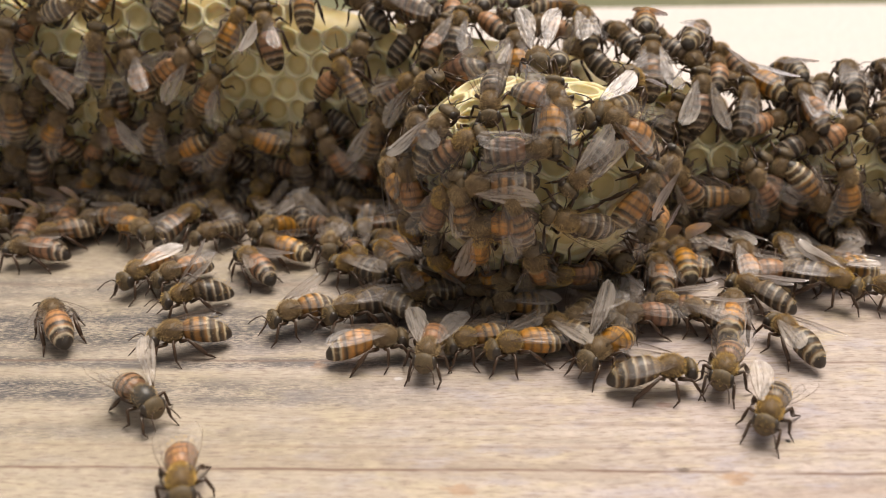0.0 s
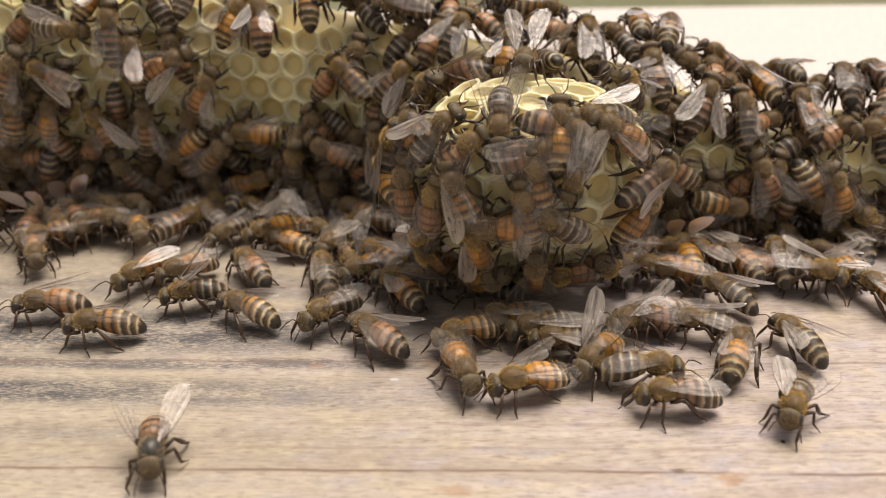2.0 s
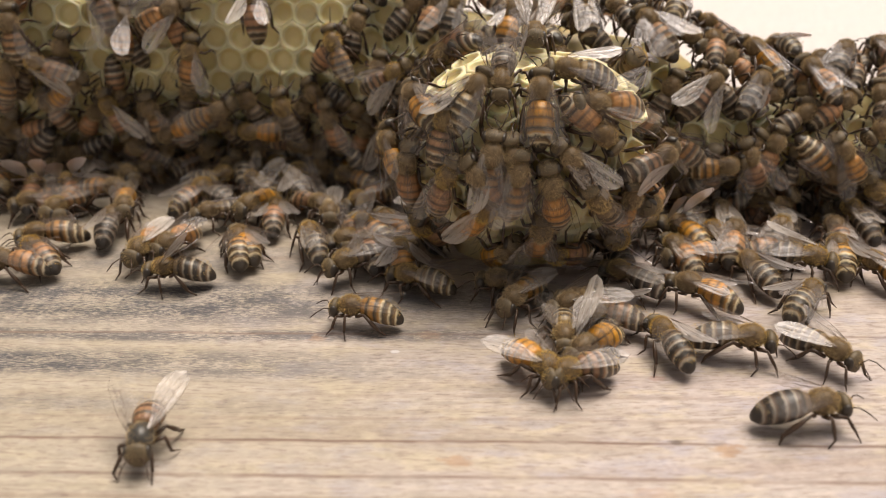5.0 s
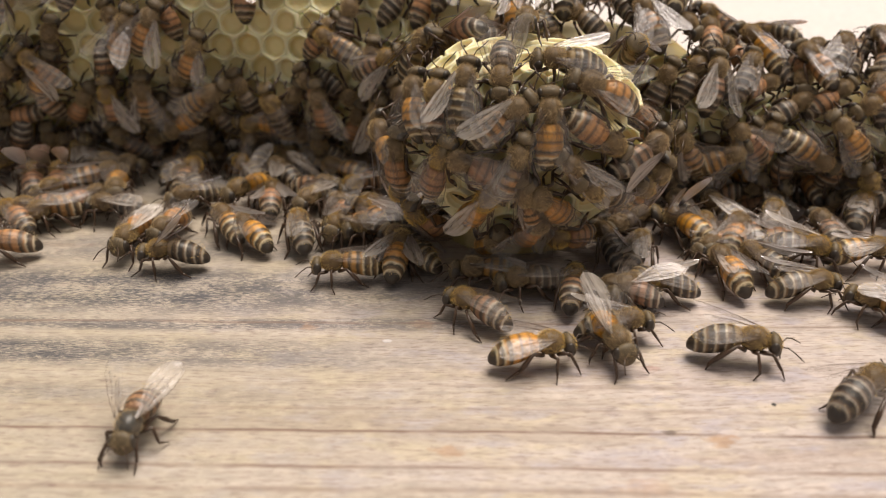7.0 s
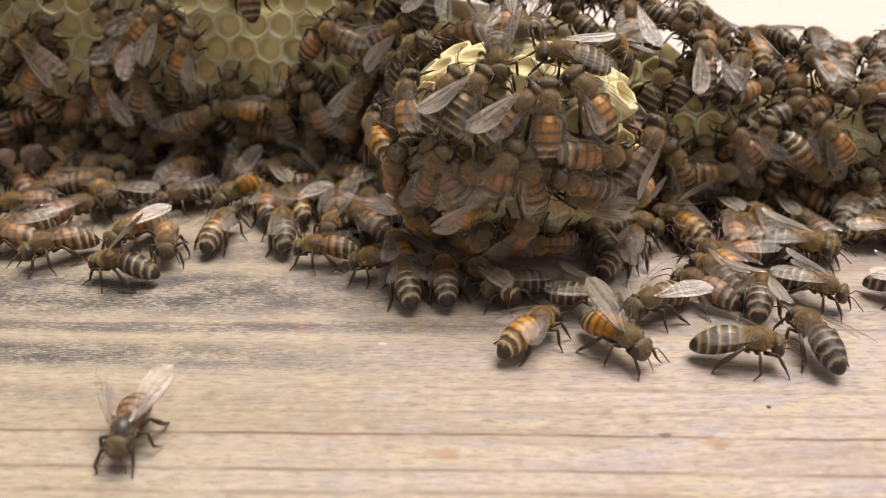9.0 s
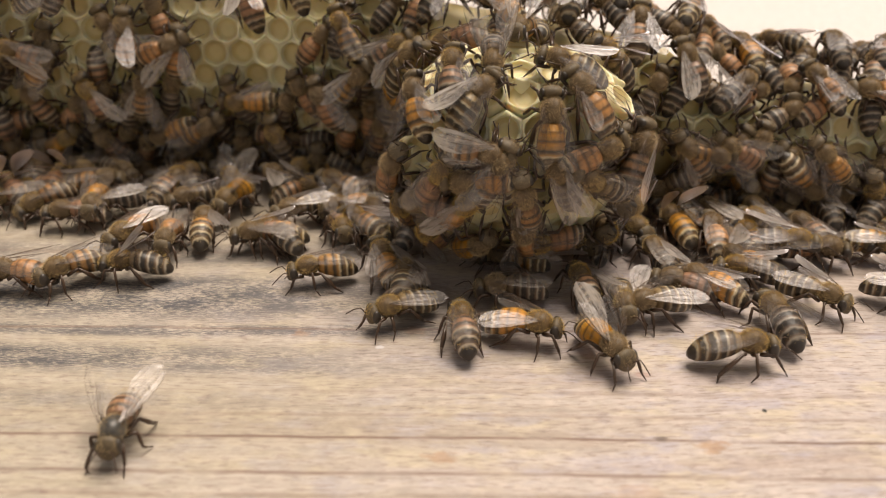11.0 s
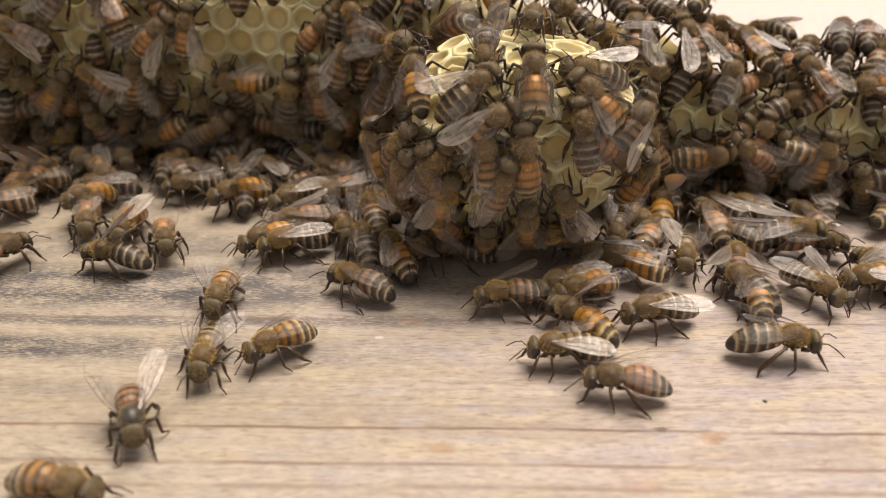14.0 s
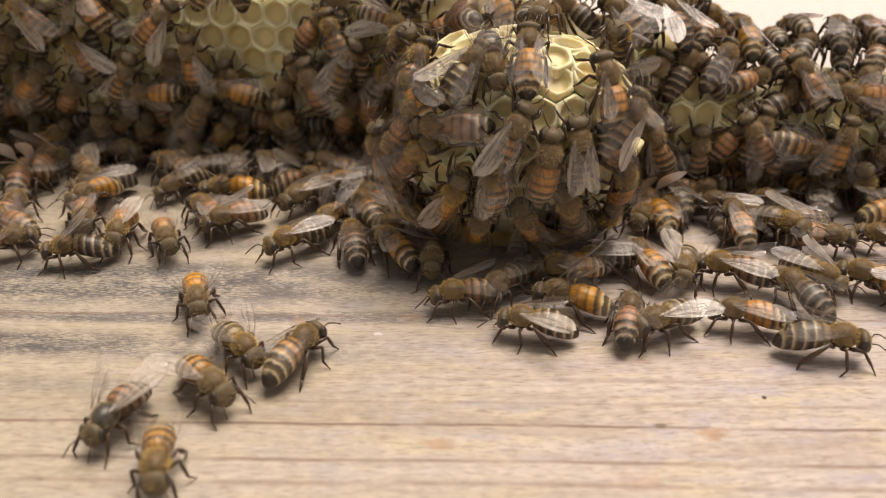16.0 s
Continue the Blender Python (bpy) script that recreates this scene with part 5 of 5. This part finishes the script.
    crawling("n2", [(0, 40.4, 136.0, 165), (4, 41.1, 130.9, 186), (8, 50.0, 129.2, 213), (10, 51.6, 126.9, 164), (12, 53.5, 124.6, 115), (14, 50.3, 113.5, 87), (15, 48.5, 108.7, 124), (16, 47.3, 106.8, 170)])
    walk(CLIMBERS["a"], climb([(0, -1.7, 29.4, 51), (2, -1.1, 30.2, 33), (4, 3.1, 31.8, 36), (6.5, 3.4, 31.1, 81), (9, 4.5, 30.8, 54), (11.5, 5.8, 31.3, 48), (14, 4.9, 31.0, 36), (16, 4.7, 32.4, 51)]))
    walk(CLIMBERS["b"], climb([(0, 13.9, 34.3, 321), (2, 15.9, 32.1, 345), (4, 18.6, 30.7, 318), (6.5, 22.2, 27.6, 324), (9, 22.3, 24.6, 357), (11.5, 22.9, 25.1, 387), (14, 24.7, 24.2, 330), (16, 26.6, 22.1, 297)]))
    walk(CLIMBERS["c"], climb([(0, 9.9, 29.7, 3), (2, 11.3, 29.2, 15), (4, 6.9, 21.2, 96), (6.5, 5.7, 22.8, 162), (9, 1.9, 21.6, 123), (11.5, 0.2, 17.2, 189), (14, 0.8, 20.0, 108), (16, 3.2, 26.8, 180)]))
    walk(CLIMBERS["e"], climb([(0, 14.8, 33.2, 87), (2, 16.1, 31.2, 87), (4, 12.6, 33.0, 87), (6.5, 15.1, 27.6, 90), (9, 15.7, 29.0, 90), (11.5, 16.9, 28.5, 90), (14, 14.3, 32.1, 90), (16, 13.7, 33.9, 87)]))
    walk(CLIMBERS["f"], climb([(0, 25.1, 30.9, 159), (2, 24.9, 30.5, 159), (4, 23.3, 30.9, 186), (6.5, 23.3, 31.3, 174), (9, 22.1, 30.4, 126), (11.5, 22.3, 31.1, 126), (14, 23.3, 29.7, 135), (16, 24.9, 30.1, 105)]))
    walk(CLIMBERS["h"], climb([(0, 20.0, 27.9, 228), (2, 19.0, 28.1, 249), (3, 19.2, 26.6, 195), (4, 19.4, 25.1, 141), (6.5, 20.1, 22.8, 138), (9, 23.8, 18.1, 153), (11.5, 18.4, 21.6, 111), (14, 20.6, 15.1, 114), (16, 21.0, 23.4, 96)]))
    walk(CLIMBERS["i"], climb([(0, 0.9, 29.1, 24), (2, 2.1, 28.8, 36), (4, 0.1, 27.0, 57), (6.5, -0.2, 28.9, 84), (9, 0.8, 30.3, 51), (11.5, 3.2, 33.6, 90), (14, -4.3, 22.1, 54), (16, -1.5, 31.4, 66)]))
    walk(CLIMBERS["j"], climb([(0, -12.3, 18.3, 42), (2, -11.3, 23.8, 57), (4, -12.3, 16.8, 57), (6.5, -10.9, 8.3, 84), (9, -9.5, 12.3, 78), (11.5, -11.1, 13.0, 84), (14, -9.8, 19.9, 63), (16, -4.9, 21.2, 54)]))
    walk(CLIMBERS["k"], climb([(0, -4.4, 23.3, 96), (2, -4.6, 22.4, 90), (4, -4.1, 20.7, 87), (6.5, -5.1, 20.8, 87), (9, -4.8, 19.9, 81), (11.5, -5.1, 20.3, 63), (14, -3.7, 19.7, 72), (16, -2.6, 25.9, 54)]))
    walk(CLIMBERS["l"], climb([(0, 6.8, 25.7, 180), (2, 2.4, 23.6, 111), (4, 5.3, 22.4, 111), (6.5, 7.9, 27.9, 39), (9, 10.2, 29.6, 39), (11.5, 5.4, 25.3, -12), (14, 7.1, 27.5, 36), (16, 10.8, 25.4, 63)]))
    walk(CLIMBERS["m"], climb([(0, 6.8, 20.3, 183), (2, 8.2, 20.1, 177), (4, 13.9, 21.7, 96), (6.5, 16.7, 17.0, 123), (9, 8.0, 22.2, 171), (11.5, 7.0, 21.9, 183), (12.75, 10.1, 22.5, 140), (14, 13.3, 23.0, 96), (16, 16.4, 21.6, 84)]))
    walk(CLIMBERS["n"], climb([(0, 6.3, 34.8, 264), (2, 7.9, 33.3, 267), (4, 7.9, 35.1, 264), (6.5, 8.7, 33.8, 264), (9, 8.9, 35.4, 270), (11.5, 8.6, 35.5, 267), (14, 7.7, 35.1, 267), (16, 8.5, 34.3, 279)]))
    walk(CLIMBERS["o"], climb([(0, 23.4, 33.0, 210), (2, 22.7, 32.6, 189), (4, 20.9, 34.4, 177), (6.5, 18.5, 34.2, 180), (9, 20.2, 34.8, 177), (11.5, 20.3, 34.3, 162), (14, 23.4, 32.6, 180), (16, 35.3, 23.5, 180)]))
    walk(CLIMBERS["q"], climb([(0, 26.9, 22.6, 54), (2, 27.8, 20.1, 57), (4, 25.9, 16.6, 102), (6.5, 28.7, 19.1, 42), (9, 41.0, 5.5, 90), (11.5, 27.7, 24.6, 108), (14, 30.2, 18.1, 69), (16, 27.8, 17.7, 96)]))
    walk(CLIMBERS["s"], climb([(0, -7.6, 25.7, 24), (2, -6.9, 25.4, 33), (4, -9.2, 23.5, 60), (6.5, -7.5, 24.2, 36), (9, -8.1, 22.3, 60), (11.5, -8.7, 17.7, 78), (14, -7.6, 25.1, 69), (16, -10.6, 20.2, 60)]))
    walk(CLIMBERS["t"], climb([(0, 2.2, 21.9, 99), (2, 13.0, 25.5, 102), (4, 9.2, 27.1, 96), (6.5, 12.4, 17.1, 108), (9, 13.8, 20.6, 102), (11.5, 13.8, 18.0, 102), (14, 7.6, 22.9, 96), (16, 8.7, 18.5, 93)]))
    walk(CLIMBERS["u"], climb([(0, 19.1, 20.2, 159), (2, 16.5, 20.3, 147), (4, 21.2, 18.8, 117), (6.5, 24.2, 19.0, 144), (9, 22.3, 20.3, 159), (11.5, 24.8, 21.3, 147), (14, 21.5, 26.1, 102), (16, 20.8, 14.3, 108)]))
    for ob, rows in CROWD:
        walk(ob, rows)
    for name, rows in STEPS.items():
        step_legs(WALKERS[name], rows)
    flutter(WALKERS["g"])


motions()
